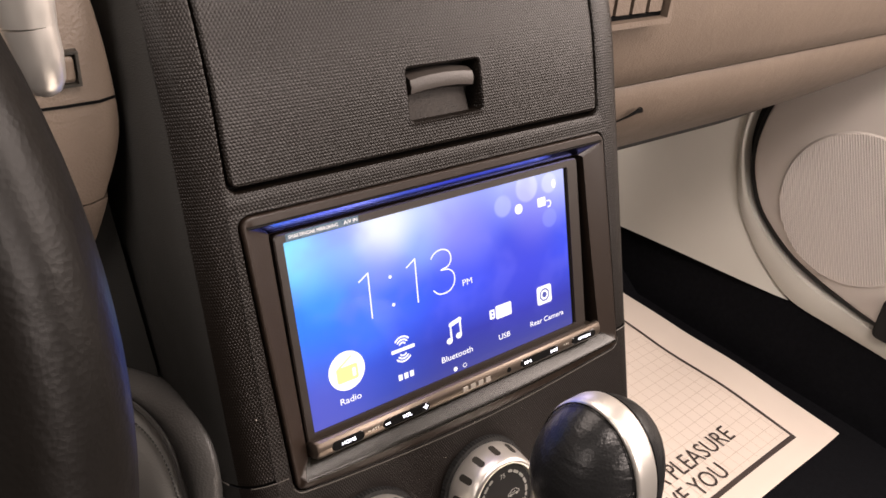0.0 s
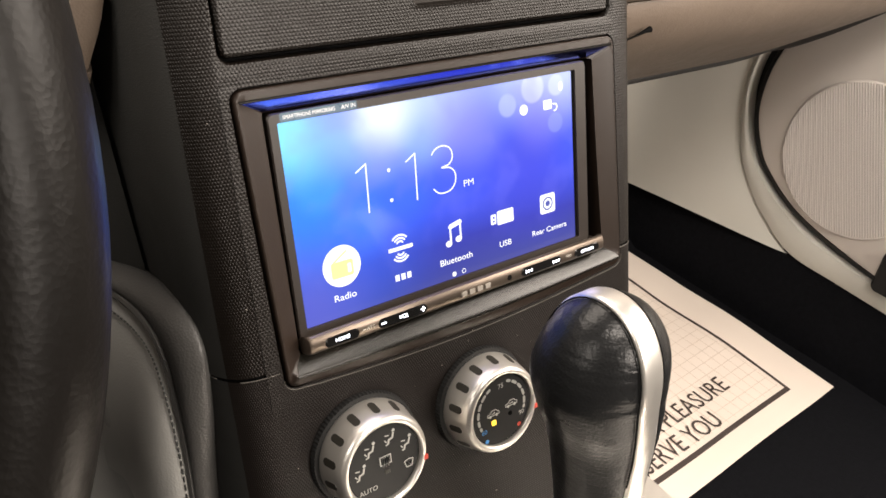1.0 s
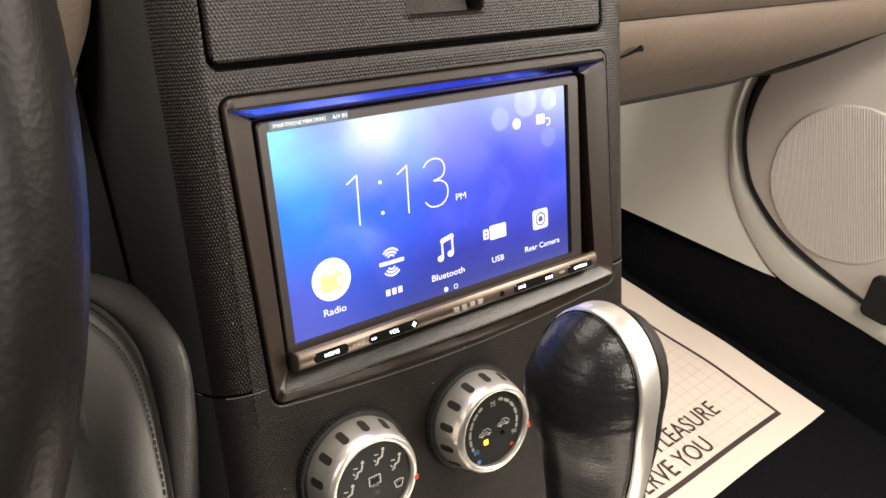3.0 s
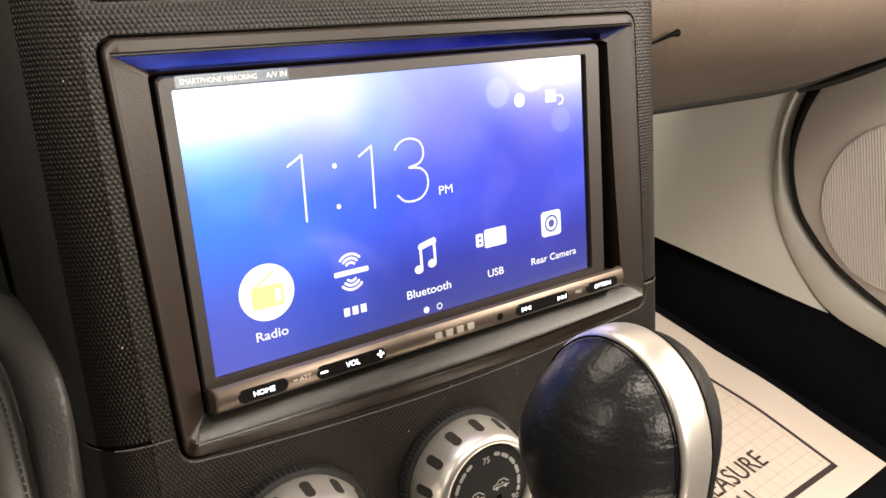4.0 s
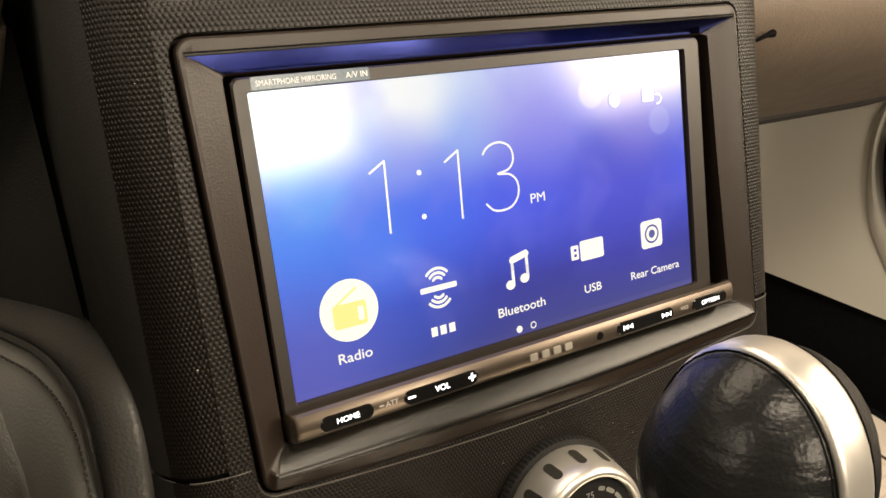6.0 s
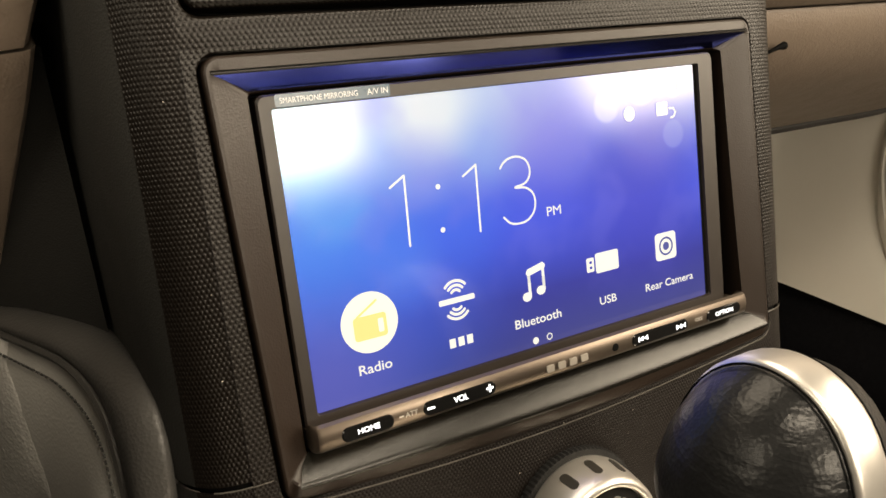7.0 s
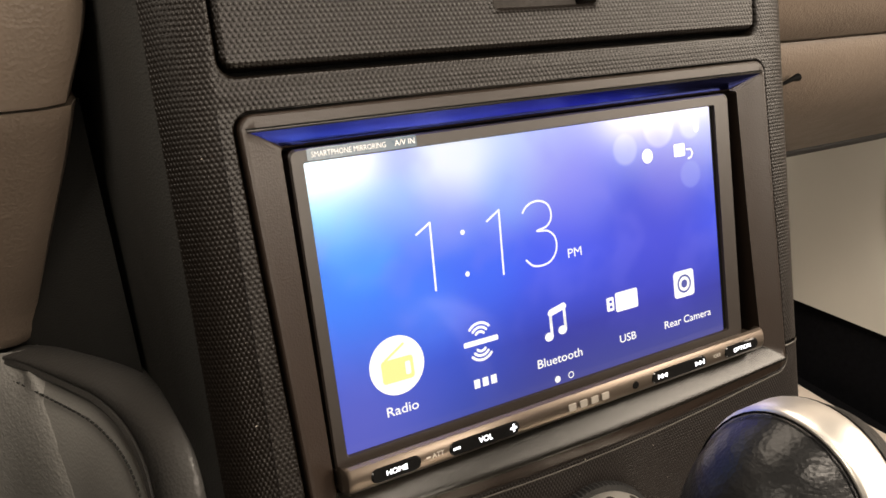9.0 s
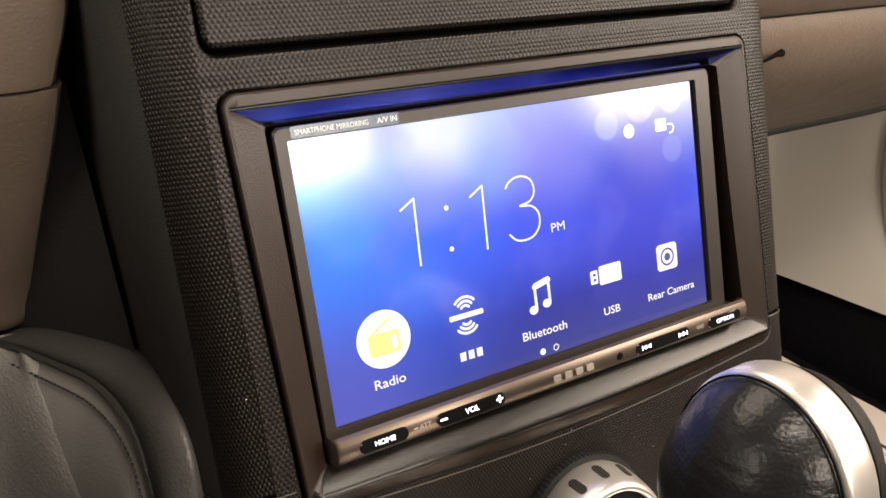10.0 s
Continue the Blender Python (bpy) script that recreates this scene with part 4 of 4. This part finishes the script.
# ---- driver's side ----
def knee_pad():
    """Leather bolster on the side of the stack, with a piped and stitched edge."""
    root = thing("knee_pad", "dark grey leather knee pad with a stitched piped edge", "knee pad", (-0.14, 0.03, 0.2), Matrix.Identity(4))
    edge = [(-0.1535, 0.108, 0.4215), (-0.1505, 0.1028, 0.4236), (-0.1431, 0.0885, 0.4285), (-0.1354, 0.0737, 0.4316), (-0.1284, 0.0601, 0.4340), (-0.1218, 0.0475, 0.4350), (-0.1175, 0.032, 0.4352),
            (-0.1160, 0.0175, 0.4345), (-0.1155, 0.0055, 0.4305), (-0.1155, -0.0015, 0.4210), (-0.1155, -0.004, 0.405), (-0.1155, -0.005, 0.385), (-0.1155, -0.006, 0.352), (-0.117, -0.014, 0.28), (-0.118, -0.02, 0.20)]
    pipe = [(-0.1575, 0.0995, 0.4205), (-0.1528, 0.0905, 0.4230), (-0.1451, 0.0753, 0.4243), (-0.1395, 0.0640, 0.4252), (-0.1340, 0.0530, 0.4255), (-0.1300, 0.0425, 0.4240), (-0.1275, 0.0330, 0.4215),
            (-0.1262, 0.0235, 0.4175), (-0.1260, 0.0155, 0.4110), (-0.1260, 0.009, 0.4020), (-0.1260, 0.004, 0.388), (-0.1260, 0.0, 0.372), (-0.1265, -0.004, 0.345), (-0.128, -0.010, 0.28), (-0.129, -0.015, 0.20)]
    foot = [(-0.176, 0.110, 0.330), (-0.170, 0.105, 0.320), (-0.163, 0.095, 0.310), (-0.156, 0.085, 0.305), (-0.150, 0.072, 0.302), (-0.147, 0.060, 0.304), (-0.144, 0.050, 0.308),
            (-0.142, 0.040, 0.310), (-0.141, 0.030, 0.308), (-0.140, 0.022, 0.300), (-0.138, 0.012, 0.285), (-0.136, 0.004, 0.270), (-0.134, -0.002, 0.25), (-0.132, -0.008, 0.22), (-0.131, -0.014, 0.18)]
    edge, pipe, foot = (np.array(smooth_line(a, 5)) for a in (edge, pipe, foot))
    out = np.array((-0.80, -0.52, 0.30))
    side = np.array((-0.90, -0.42, 0.05))
    rows = [edge + (0.010, 0.020, -0.012)]
    for t, lift in ((0, 0.0), (0.06, 0.0018), (0.16, 0.0034), (0.32, 0.0048), (0.5, 0.0052), (0.7, 0.0044), (0.86, 0.0026), (0.96, 0.0006), (1.0, -0.0004)):
        rows.append(edge + (pipe - edge) * t + out * lift)
    part("border", Geo().loft([[tuple(p) for p in r] for r in rows], closed=False), PADHIDE, root, "black leather border", mm=False, sharp=75)
    rows = [pipe + out * -0.0004]
    for t, lift in ((0.03, 0.0010), (0.08, 0.0032), (0.2, 0.006), (0.4, 0.008), (0.6, 0.008), (0.8, 0.006), (0.95, 0.002), (1.0, -0.004)):
        rows.append(pipe + (foot - pipe) * t + side * lift)
    rows.append(foot + (0.02, 0.0, -0.002))
    part("face", Geo().loft([[tuple(p) for p in r] for r in rows], closed=False), FACEHIDE, root, "leather face, coloured paler for the light it catches", mm=False, sharp=75)
    # pebbled bolster that runs on below the tan panel
    bol = [[(-0.1760, 0.1180, 0.4125), (-0.1640, 0.1060, 0.4215), (-0.1550, 0.0985, 0.4245), (-0.1522, 0.0985, 0.4248)], [(-0.178, 0.1140, 0.4040), (-0.165, 0.0990, 0.4140), (-0.1556, 0.0888, 0.4190), (-0.1530, 0.0846, 0.4228)],
           [(-0.180, 0.1110, 0.3900), (-0.1655, 0.0935, 0.4010), (-0.1552, 0.0803, 0.4097), (-0.1512, 0.0770, 0.4140)], [(-0.182, 0.1080, 0.3740), (-0.1665, 0.0910, 0.3860), (-0.1545, 0.0733, 0.3967), (-0.1499, 0.0683, 0.4022)],
           [(-0.185, 0.1080, 0.3430), (-0.170, 0.0935, 0.3560), (-0.1530, 0.0660, 0.3775), (-0.1479, 0.0599, 0.3858)], [(-0.187, 0.1080, 0.3100), (-0.173, 0.0930, 0.3300), (-0.1513, 0.0600, 0.3519), (-0.1462, 0.0488, 0.3656)],
           [(-0.189, 0.1080, 0.2600), (-0.176, 0.0920, 0.2850), (-0.1500, 0.0540, 0.3180), (-0.1445, 0.0380, 0.3350)], [(-0.191, 0.1080, 0.2100), (-0.178, 0.0910, 0.2350), (-0.1490, 0.0480, 0.2750), (-0.1430, 0.0290, 0.2950)]]
    bol = [r + [tuple(b + (b - a) * k - n * deep for a, b, n in zip(r[-2], r[-1], side)) for k, deep in ((0.35, 0.0010), (0.6, 0.0030), (0.75, 0.0070))] for r in bol]
    bol = [smooth_line(r, 5) for r in bol]
    bol = [smooth_line(list(c), 4) for c in zip(*bol)]
    part("side_bolster", Geo().loft(bol, closed=False), PEBBLE, root, "pebbled grey vinyl side", mm=False, sharp=75)
    line = [Vector(p) for p in pipe + out * 0.0004]
    part("piping", tube(line, 0.0021, 8), PADHIDE, root, mm=False)
    seam = [Vector(p) for p in pipe + (foot - pipe) * 0.055 + side * 0.0034]
    for a, b in zip(seam, seam[1:]):
        n = max(1, round((b - a).length / 0.0048))
        for k in range(n):
            part("stitch", tube([a.lerp(b, (k + 0.15) / n), a.lerp(b, (k + 0.78) / n)], 0.00042, 5), THREAD, root, mm=False)


knee_pad()


def driver_dash():
    root = thing("dashboard_driver_side", "tan vinyl dashboard beside the steering column", "dashboard", (-0.4, 0.1, 0.42), Matrix.Identity(4), kind="structure")

    def piece(name, rows, mat):
        g = Geo()
        rows = smooth_line(rows, 4)
        for z, y, xr in rows:
            g.v += [(-0.62, y, z), (-0.35, y, z), (xr - 0.02, y, z), (xr - 0.008, y + 0.0008, z), (xr - 0.002, y + 0.004, z), (xr, y + 0.012, z), (xr + 0.002, y + 0.09, z)]
        for j in range(len(rows) - 1):
            for i in range(6):
                g.f.append([j * 7 + i, j * 7 + i + 1, (j + 1) * 7 + i + 1, (j + 1) * 7 + i])
        return part(name, g, mat, root, mm=False)

    piece("upper_panel", [(0.5185, 0.068, -0.128), (0.5185, 0.0595, -0.127), (0.522, 0.0575, -0.1255), (0.545, 0.055, -0.1185), (0.57, 0.056, -0.1185), (0.60, 0.060, -0.122), (0.66, 0.075, -0.13), (0.74, 0.11, -0.14)], TAN)
    piece("lower_panel", [(0.424, 0.13, -0.147), (0.424, 0.103, -0.147), (0.44, 0.094, -0.144), (0.47, 0.079, -0.137), (0.50, 0.066, -0.129), (0.5165, 0.0595, -0.1252), (0.5172, 0.062, -0.1252), (0.5172, 0.075, -0.1255)], TAN)
    part("panel_seam", Geo().loft([[(x, y, z) for x, y in ((-0.62, 0.0546), (-0.1385, 0.0546), (-0.1265, 0.0553), (-0.1200, 0.0586), (-0.1178, 0.0667))] for z in (0.5594, 0.5606)], closed=False), GAP, root, mm=False)
    sw = part("switch_frame", join(*[Geo().box(*b) for b in ((-0.150, -0.1318, 0.0535, 0.058, 0.5670, 0.5680), (-0.150, -0.1318, 0.0535, 0.058, 0.5785, 0.5795), (-0.1328, -0.1318, 0.0535, 0.058, 0.568, 0.5785))]), SLOT, root, mm=False)
    part("switch_rocker", Geo().loft([[(x, y, z) for x, z in rrect(-0.149 + a, -0.1335 - a, 0.5687 + a, 0.5778 - a, 0.0015)] for a, y in ((0, 0.06), (0, 0.0545), (0.001, 0.0535))], (False, True)), TAN, sw, mm=False)
    # smooth side of the stack between the fascia and the tan panel, behind a narrow gap
    side = Geo().loft([[(-0.1207, 0.049, 0.36), (-0.1207, 0.0485, 0.434), (-0.1228, 0.084, 0.512), (-0.1228, 0.084, 0.515)], [(-0.162, 0.12, 0.36), (-0.162, 0.125, 0.434), (-0.15, 0.125, 0.512), (-0.14, 0.125, 0.515)]], closed=False)
    part("side_panel", side, SIDE, root, mm=False)


driver_dash()


def steering_wheel():
    m = pose(-0.3344, -0.114, 0.5872, -21, 0, 0)
    root = thing("steering_wheel", "black leather steering wheel rim", "steering wheel", (0, 0, -0.17), m)
    g = Geo()
    R, n, k = 0.1485, 160, 20
    for i in range(n):
        a = 2 * math.pi * i / n
        ring = []
        for j in range(k):
            b = 2 * math.pi * j / k
            rr = R + 0.0150 * math.cos(b)
            ring.append((rr * math.cos(a), 0.0175 * math.sin(b), rr * math.sin(a)))
        g.v += ring
    for i in range(n):
        for j in range(k):
            g.f.append([i * k + j, i * k + (j + 1) % k, ((i + 1) % n) * k + (j + 1) % k, ((i + 1) % n) * k + j])
    part("rim", g, WHEELHIDE, root, mm=False, sharp=80)
    part("rim_seam", tube([(0.1335 * math.cos(2 * math.pi * k / 120), 0.004, 0.1335 * math.sin(2 * math.pi * k / 120)) for k in range(120)], 0.0008, 6, closed=True), THREAD, root, "stitched inner seam", mm=False)
    part("hub", Geo().loft([[(x, y, z) for x, z in rrect(-0.065 + a, 0.065 - a, -0.055 + a, 0.055 - a, 0.03 - a)] for a, y in ((0.012, 0.07), (0.0, 0.06), (0.0, 0.03), (0.01, 0.022))], (True, True)), SMOOTH, root, mm=False)
    for a in (180, 270, 0):
        d = Vector((math.cos(radians(a)), 0, math.sin(radians(a))))
        s = Vector((-d.z, 0, d.x))
        part("spoke", Geo().loft([[d * r + s * w + Vector((0, y, 0)) for w, y in ((-k, h), (-k, h + 0.012), (k, h + 0.012), (k, h))] for r, k, h in ((0.05, 0.02, 0.035), (0.09, 0.016, 0.016), (0.139, 0.013, -0.004))], (True, True)), SMOOTH, root, mm=False)


steering_wheel()
axle = pose(-0.3344, -0.114, 0.5872, -21, 0, 0)
shroud = Geo().loft([[tuple(axle @ Vector((x, y, z))) for x, z in rrect(-0.05 - a, 0.05 + a, -0.05 - a, 0.045 + a, 0.025)] for a, y in ((0, 0.065), (0.005, 0.12), (0.01, 0.26))], (True, True))
solid("steering_column", shroud, SMOOTH, "black plastic steering column shroud", "steering column", "structure")


def column_stalk():
    root = thing("column_stalk", "pale satin stalk beside the steering wheel", "control stalk", (-0.33, 0.05, 0.74), Matrix.Identity(4))
    pts = smooth_line([(-0.1628, -0.0419, 0.615), (-0.166, -0.040, 0.640), (-0.19, -0.03, 0.70), (-0.26, 0.0, 0.73), (-0.33, 0.05, 0.74)], 5)
    part("lever", tube(pts, lambda t: 0.0060 + 0.001 * min(1, t * 4), 18), SATIN, root, mm=False)
    tip = [(-0.1612, -0.0421, 0.5985), (-0.1613, -0.0421, 0.5995), (-0.1615, -0.042, 0.602), (-0.1620, -0.042, 0.608), (-0.1628, -0.0419, 0.6149)]
    radii = [0.0012, 0.0032, 0.0046, 0.0055, 0.0059]
    part("end_cap", tube(tip, lambda t: float(np.interp(t, np.linspace(0, 1, 5), radii)), 18), SATIN, root, "rounded stalk tip", mm=False)


column_stalk()


# ---- passenger's side ----
def passenger_dash():
    root = thing("dashboard_passenger_side", "tan vinyl dashboard and glovebox over the footwell", "dashboard", (0.4, 0.12, 0.43), Matrix.Identity(4), kind="structure")
    xs = np.linspace(0.112, 0.78, 30)

    def rows(profile):
        return Geo().loft([[(x, y, z + 0.0115 * min(1, max(0, (0.47 - z) / 0.07)) + (0.70 * max(0, x - 0.5) ** 2 * min(1, max(0, (0.50 - z) / 0.08)))) for x in xs] for y, z in profile], closed=False)

    up = [(0.13, 0.90), (0.085, 0.74), (0.070, 0.66), (0.064, 0.60), (0.064, 0.56), (0.070, 0.53), (0.0775, 0.5150), (0.0795, 0.5136), (0.086, 0.5133)]
    low = [(0.086, 0.5126), (0.0812, 0.5122), (0.0806, 0.5105), (0.0812, 0.498), (0.088, 0.480), (0.104, 0.460), (0.130, 0.436), (0.160, 0.411), (0.185, 0.393), (0.195, 0.3885), (0.205, 0.388), (0.42, 0.395)]
    part("upper_pad", rows(up), TAN, root, mm=False)
    part("glovebox_face", rows(low), TAN, root, mm=False)
    # small pull at the glovebox edge
    part("glovebox_pull", tube([(0.1995, 0.084, 0.4865), (0.207, 0.0795, 0.491), (0.2135, 0.078, 0.494), (0.2185, 0.0785, 0.4945)], lambda t: 0.0006 + 0.0016 * t * t, 8), GAP, root, "black tip", mm=False)
    # Black bar standing for the shadow under the dash's lower edge.
    part("lower_shade_bar", tube([(x, 0.2, 0.3980 + 0.70 * max(0, x - 0.5) ** 2) for x in np.linspace(0.12, 0.735, 44)], 0.0055, 8), SEAL, root, "black strip for shade and rubber along the dash edge", mm=False)
    end = smooth_line([(0.721, 0.09, 0.502), (0.721, 0.12, 0.479), (0.721, 0.156, 0.451), (0.721, 0.19, 0.424), (0.721, 0.218, 0.403), (0.721, 0.248, 0.383), (0.722, 0.28, 0.366)], 5)
    part("end_seal", tube([(x, y, z - 0.006) for x, y, z in end], 0.0055, 8), SEAL, root, "black strip for shade and rubber along the dash edge", mm=False)
    vent = part("vent", join(*[Geo().box(*b) for b in ((0.118, 0.196, 0.054, 0.075, 0.560, 0.5635), (0.1925, 0.196, 0.054, 0.075, 0.5635, 0.62))]), TAN, root, mm=False)
    for k in range(5):
        part("vent_vane", Geo().box(0.122 + 0.014 * k, 0.133 + 0.014 * k, 0.057, 0.075, 0.567, 0.61), TAN, vent, mm=False)
    part("vent_well", Geo().box(0.119, 0.1925, 0.0595, 0.062, 0.562, 0.62), GAP, vent, mm=False)


passenger_dash()

GAPLINE = [(0.205, 0.47), (0.235, 0.42), (0.258, 0.375), (0.270, 0.33), (0.268, 0.277), (0.245, 0.228), (0.215, 0.20), (0.179, 0.178), (0.140, 0.164), (0.096, 0.153), (0.04, 0.143), (-0.05, 0.136), (-0.30, 0.13)]
STRIPLINE = [(0.262, 0.47), (0.276, 0.42), (0.288, 0.375), (0.297, 0.33), (0.293, 0.277), (0.275, 0.215), (0.245, 0.172), (0.207, 0.138), (0.162, 0.113), (0.096, 0.108), (0.04, 0.105), (-0.05, 0.10), (-0.30, 0.095)]


def door_side():
    gap, strip = smooth_line(GAPLINE), smooth_line(STRIPLINE)
    # the door's trim panel, its edge rolled into the gap
    mid = (0.0, 0.42)
    rows = []
    for s, x in ((0.0, 0.760), (0.0, 0.742), (0.006, 0.735), (0.018, 0.7305), (0.04, 0.729), (0.3, 0.727), (0.6, 0.726), (1.0, 0.726)):
        rows.append([(x, y + (mid[0] - y) * s, z + (mid[1] - z) * s) for y, z in gap + [(-0.30, 0.42), (-0.30, 0.74), (0.17, 0.74), (0.19, 0.55)]])
    root = thing("door_1", "warm grey moulded door trim with a round speaker grille", "car door", (0.75, 0, 0.13), Matrix.Identity(4), kind="structure")
    part("trim_panel", Geo().loft(rows), DOORSKIN, root, mm=False)
    # speaker
    cy, cz, R = 0.122, 0.272, 0.094
    ring = Geo().loft([[(x, cy + r * math.cos(2 * math.pi * k / 72), cz + r * math.sin(2 * math.pi * k / 72)) for k in range(72)] for r, x in ((R + 0.003, 0.7275), (R + 0.0015, 0.7256), (R, 0.7248), (R - 0.001, 0.7256))])
    sp = part("speaker_grille", ring, DOORSKIN, root, mm=False)
    part("speaker_back", Geo().loft([[(0.7256, cy + R * math.cos(2 * math.pi * k / 72), cz + R * math.sin(2 * math.pi * k / 72)) for k in range(72)]], (True, False)), SPEAKERBACK, sp, mm=False)
    n = 60
    lean, upright = math.sin(math.radians(22)), math.cos(math.radians(22))
    for k in range(n):
        d = -R + 2 * R * (k + 0.5) / n
        half = math.sqrt(R * R - d * d)
        part("grille_rib", tube([(x, cy + d * upright + h * lean, cz - d * lean + h * upright) for x, h in ((0.7250, -half), (0.7243, 0.0), (0.7250, half))], 0.0013, 5), DOORSKIN, sp, mm=False)
    latch = Geo().loft([[(x, y, z) for y, z in rrect(0.012 + a, 0.050 - a, 0.135 + a, 0.19 - a, 0.008)] for a, x in ((0, 0.735), (0, 0.722), (0.003, 0.719))], (False, True))
    part("pocket_edge", latch, SMOOTH, root, mm=False)
    solid("door_seal", tube([(0.747, y + 0.004, z - 0.004) for y, z in gap], 0.006, 10), SEAL, "black rubber door seal", "door seal", "structure")
    solid("door_frame", Geo().loft([[(0.756, y - 0.03, z + 0.03) for y, z in gap], [(0.757, y + 0.024, z - 0.012) for y, z in gap]], closed=False), SEAL, "black inner door frame", "door frame", "structure")
    # cream strip along the sill and up the hinge pillar
    st = []
    for t, x in ((0.0, 0.752), (0.04, 0.742), (0.13, 0.7365), (0.36, 0.7345), (0.74, 0.7355), (0.94, 0.738), (1.0, 0.745)):
        row = []
        for a, b in zip(gap, strip):
            lo = 0.20 + 0.50 * min(1, max(0, (a[1] - 0.18) / 0.12))
            s = lo + (1 - lo) * t
            row.append((x, a[0] + (b[0] - a[0]) * s, a[1] + (b[1] - a[1]) * s))
        st.append(row)
    solid("sill_trim", Geo().loft(st, closed=False), CREAM, "cream plastic strip along the door sill", "sill trim", "structure")
    # kick panel
    kick = []
    up = [(0.47, 0.47), (0.45, 0.45), (0.43, 0.43), (0.41, 0.41), (0.40, 0.40)]
    inner = [p for p in strip if p[1] >= 0.112 and p[0] > 0.15]
    for t, x, dz in ((0.0, 0.746, 0), (0.012, 0.740, 0), (0.05, 0.7365, 0), (0.15, 0.732, 0), (0.4, 0.724, 0), (0.7, 0.712, 0), (1.0, 0.70, 0)):
        row = []
        for k, (y, z) in enumerate(inner):
            f = k / (len(inner) - 1)
            ty, tz = 0.62, 0.47 - f * (0.47 - 0.094)
            row.append((x, y + (ty - y) * t, z + (tz - z) * t))
        kick.append(row)
    solid("kick_panel", Geo().loft(kick, closed=False), CREAM, "cream moulded kick panel beside the footwell", "kick panel", "structure")
    cy = Geo().loft([[(0.742, y, 0.1165 - 0.012 * max(0, y - 0.16)) for y in np.linspace(-0.3, 0.62, 24)], [(0.738, y, 0.09) for y in np.linspace(-0.3, 0.62, 24)], [(0.725, y, -0.01) for y in np.linspace(-0.3, 0.62, 24)]], closed=False)
    solid("carpet_side", cy, CARPET, "black carpet that turns up the sill", "carpet", "structure")


SPEAKERBACK = material("dim_grille_back", (0.50, 0.46, 0.42), 0.8)
door_side()


def paper_mat():
    root = thing("paper_floor_mat", "buff printed paper floor mat lying on the carpet", "floor mat", (0.45, 0.2, 0.006), Matrix.Identity(4))

    def h(x, y):
        return 0.011 + 0.006 * noise.noise(Vector((x * 7, y * 7, 3.1))) + 0.006 * max(0, (x - 0.62) / 0.07) ** 2 * max(0.0, 1 - abs(y - 0.2) * 4) * 0.5

    def skew(x, y):
        return x + 0.02 * (y - 0.03), y + 0.04 * (x - 0.69)

    def pt(x, y, lift=0.0):
        a, b = skew(x, y)
        return (a, b, h(a, b) + lift)

    top = Geo().sheet(np.linspace(0.24, 0.686, 36), np.linspace(0.0265, 0.44, 34), lambda x, y: pt(x, y))
    low = Geo().sheet(np.linspace(0.24, 0.686, 36), np.linspace(0.0265, 0.44, 34), lambda x, y: pt(x, y, -0.0004))
    sheet = part("sheet", join(top, low), PAPER, root, mm=False)

    def strip(x0, y0, x1, y1, w, mat, name, lift=0.0006):
        n = max(2, int(math.hypot(x1 - x0, y1 - y0) / 0.01))
        d = math.hypot(x1 - x0, y1 - y0)
        nx, ny = -(y1 - y0) / d * w / 2, (x1 - x0) / d * w / 2
        rings = [[pt(x0 + (x1 - x0) * k / n + s * nx, y0 + (y1 - y0) * k / n + s * ny, lift) for s in (-1, 1)] for k in range(n + 1)]
        part(name, Geo().loft(rings, closed=False), mat, sheet, mm=False)

    strip(0.628, 0.0565, 0.628, 0.43, 0.0045, INK, "border_line")
    strip(0.25, 0.0585, 0.630, 0.0585, 0.0065, INK, "border_line")
    for k in range(24):
        strip(0.262 + 0.0155 * k, 0.066, 0.262 + 0.0155 * k, 0.30, 0.0007, FAINT, "grid_line", 0.0004)
    for k in range(16):
        strip(0.25, 0.070 + 0.0155 * k, 0.622, 0.070 + 0.0155 * k, 0.0007, FAINT, "grid_line", 0.0004)
    for text, x, y, w in (("A PLEASURE", 0.490, 0.1005, 0.77), ("SERVE YOU", 0.436, 0.0685, 0.77)):
        g = lettering(text, 0.0252)
        g.v = [pt(x + a * w, y + c * 0.95, 0.0009) for a, _, c in g.v]
        part("printed_line", g, INK, sheet, mm=False)


paper_mat()


def dust():
    """Pale flecks: dust and painted dimple glints on the heater panel, dust along the fascia's edge."""
    rnd = random.Random(7)
    g = Geo()
    for k in range(46):
        x, z = (rnd.uniform(-98, 60), rnd.uniform(-165, -70)) if k < 43 else (rnd.uniform(-104, -97), rnd.uniform(-54, 50))
        if min(math.hypot(x + 61, z + 102), math.hypot(x - 5, z + 105)) < 30:
            continue
        r = 0.09 + 0.2 * rnd.random() ** 3
        y = face_y(x) - 0.06 - 0.0022 * max(0.0, -118 - z) ** 2
        turn = rnd.uniform(0, 3)
        g.add([(x + r * (1 + 0.6 * (q % 2)) * math.cos(turn + q * 1.05), y, z + r * math.sin(turn + q * 1.05)) for q in range(6)], [list(range(6))])
    solid("dust", g, DUSTGLINT, "pale flecks on the black heater panel, for dust and painted glints", "dust", "stuff", mm=True, frame_of=CON)


DUSTGLINT = material("pale_dust_and_glints", (0.42, 0.39, 0.34), 0.9)
dust()
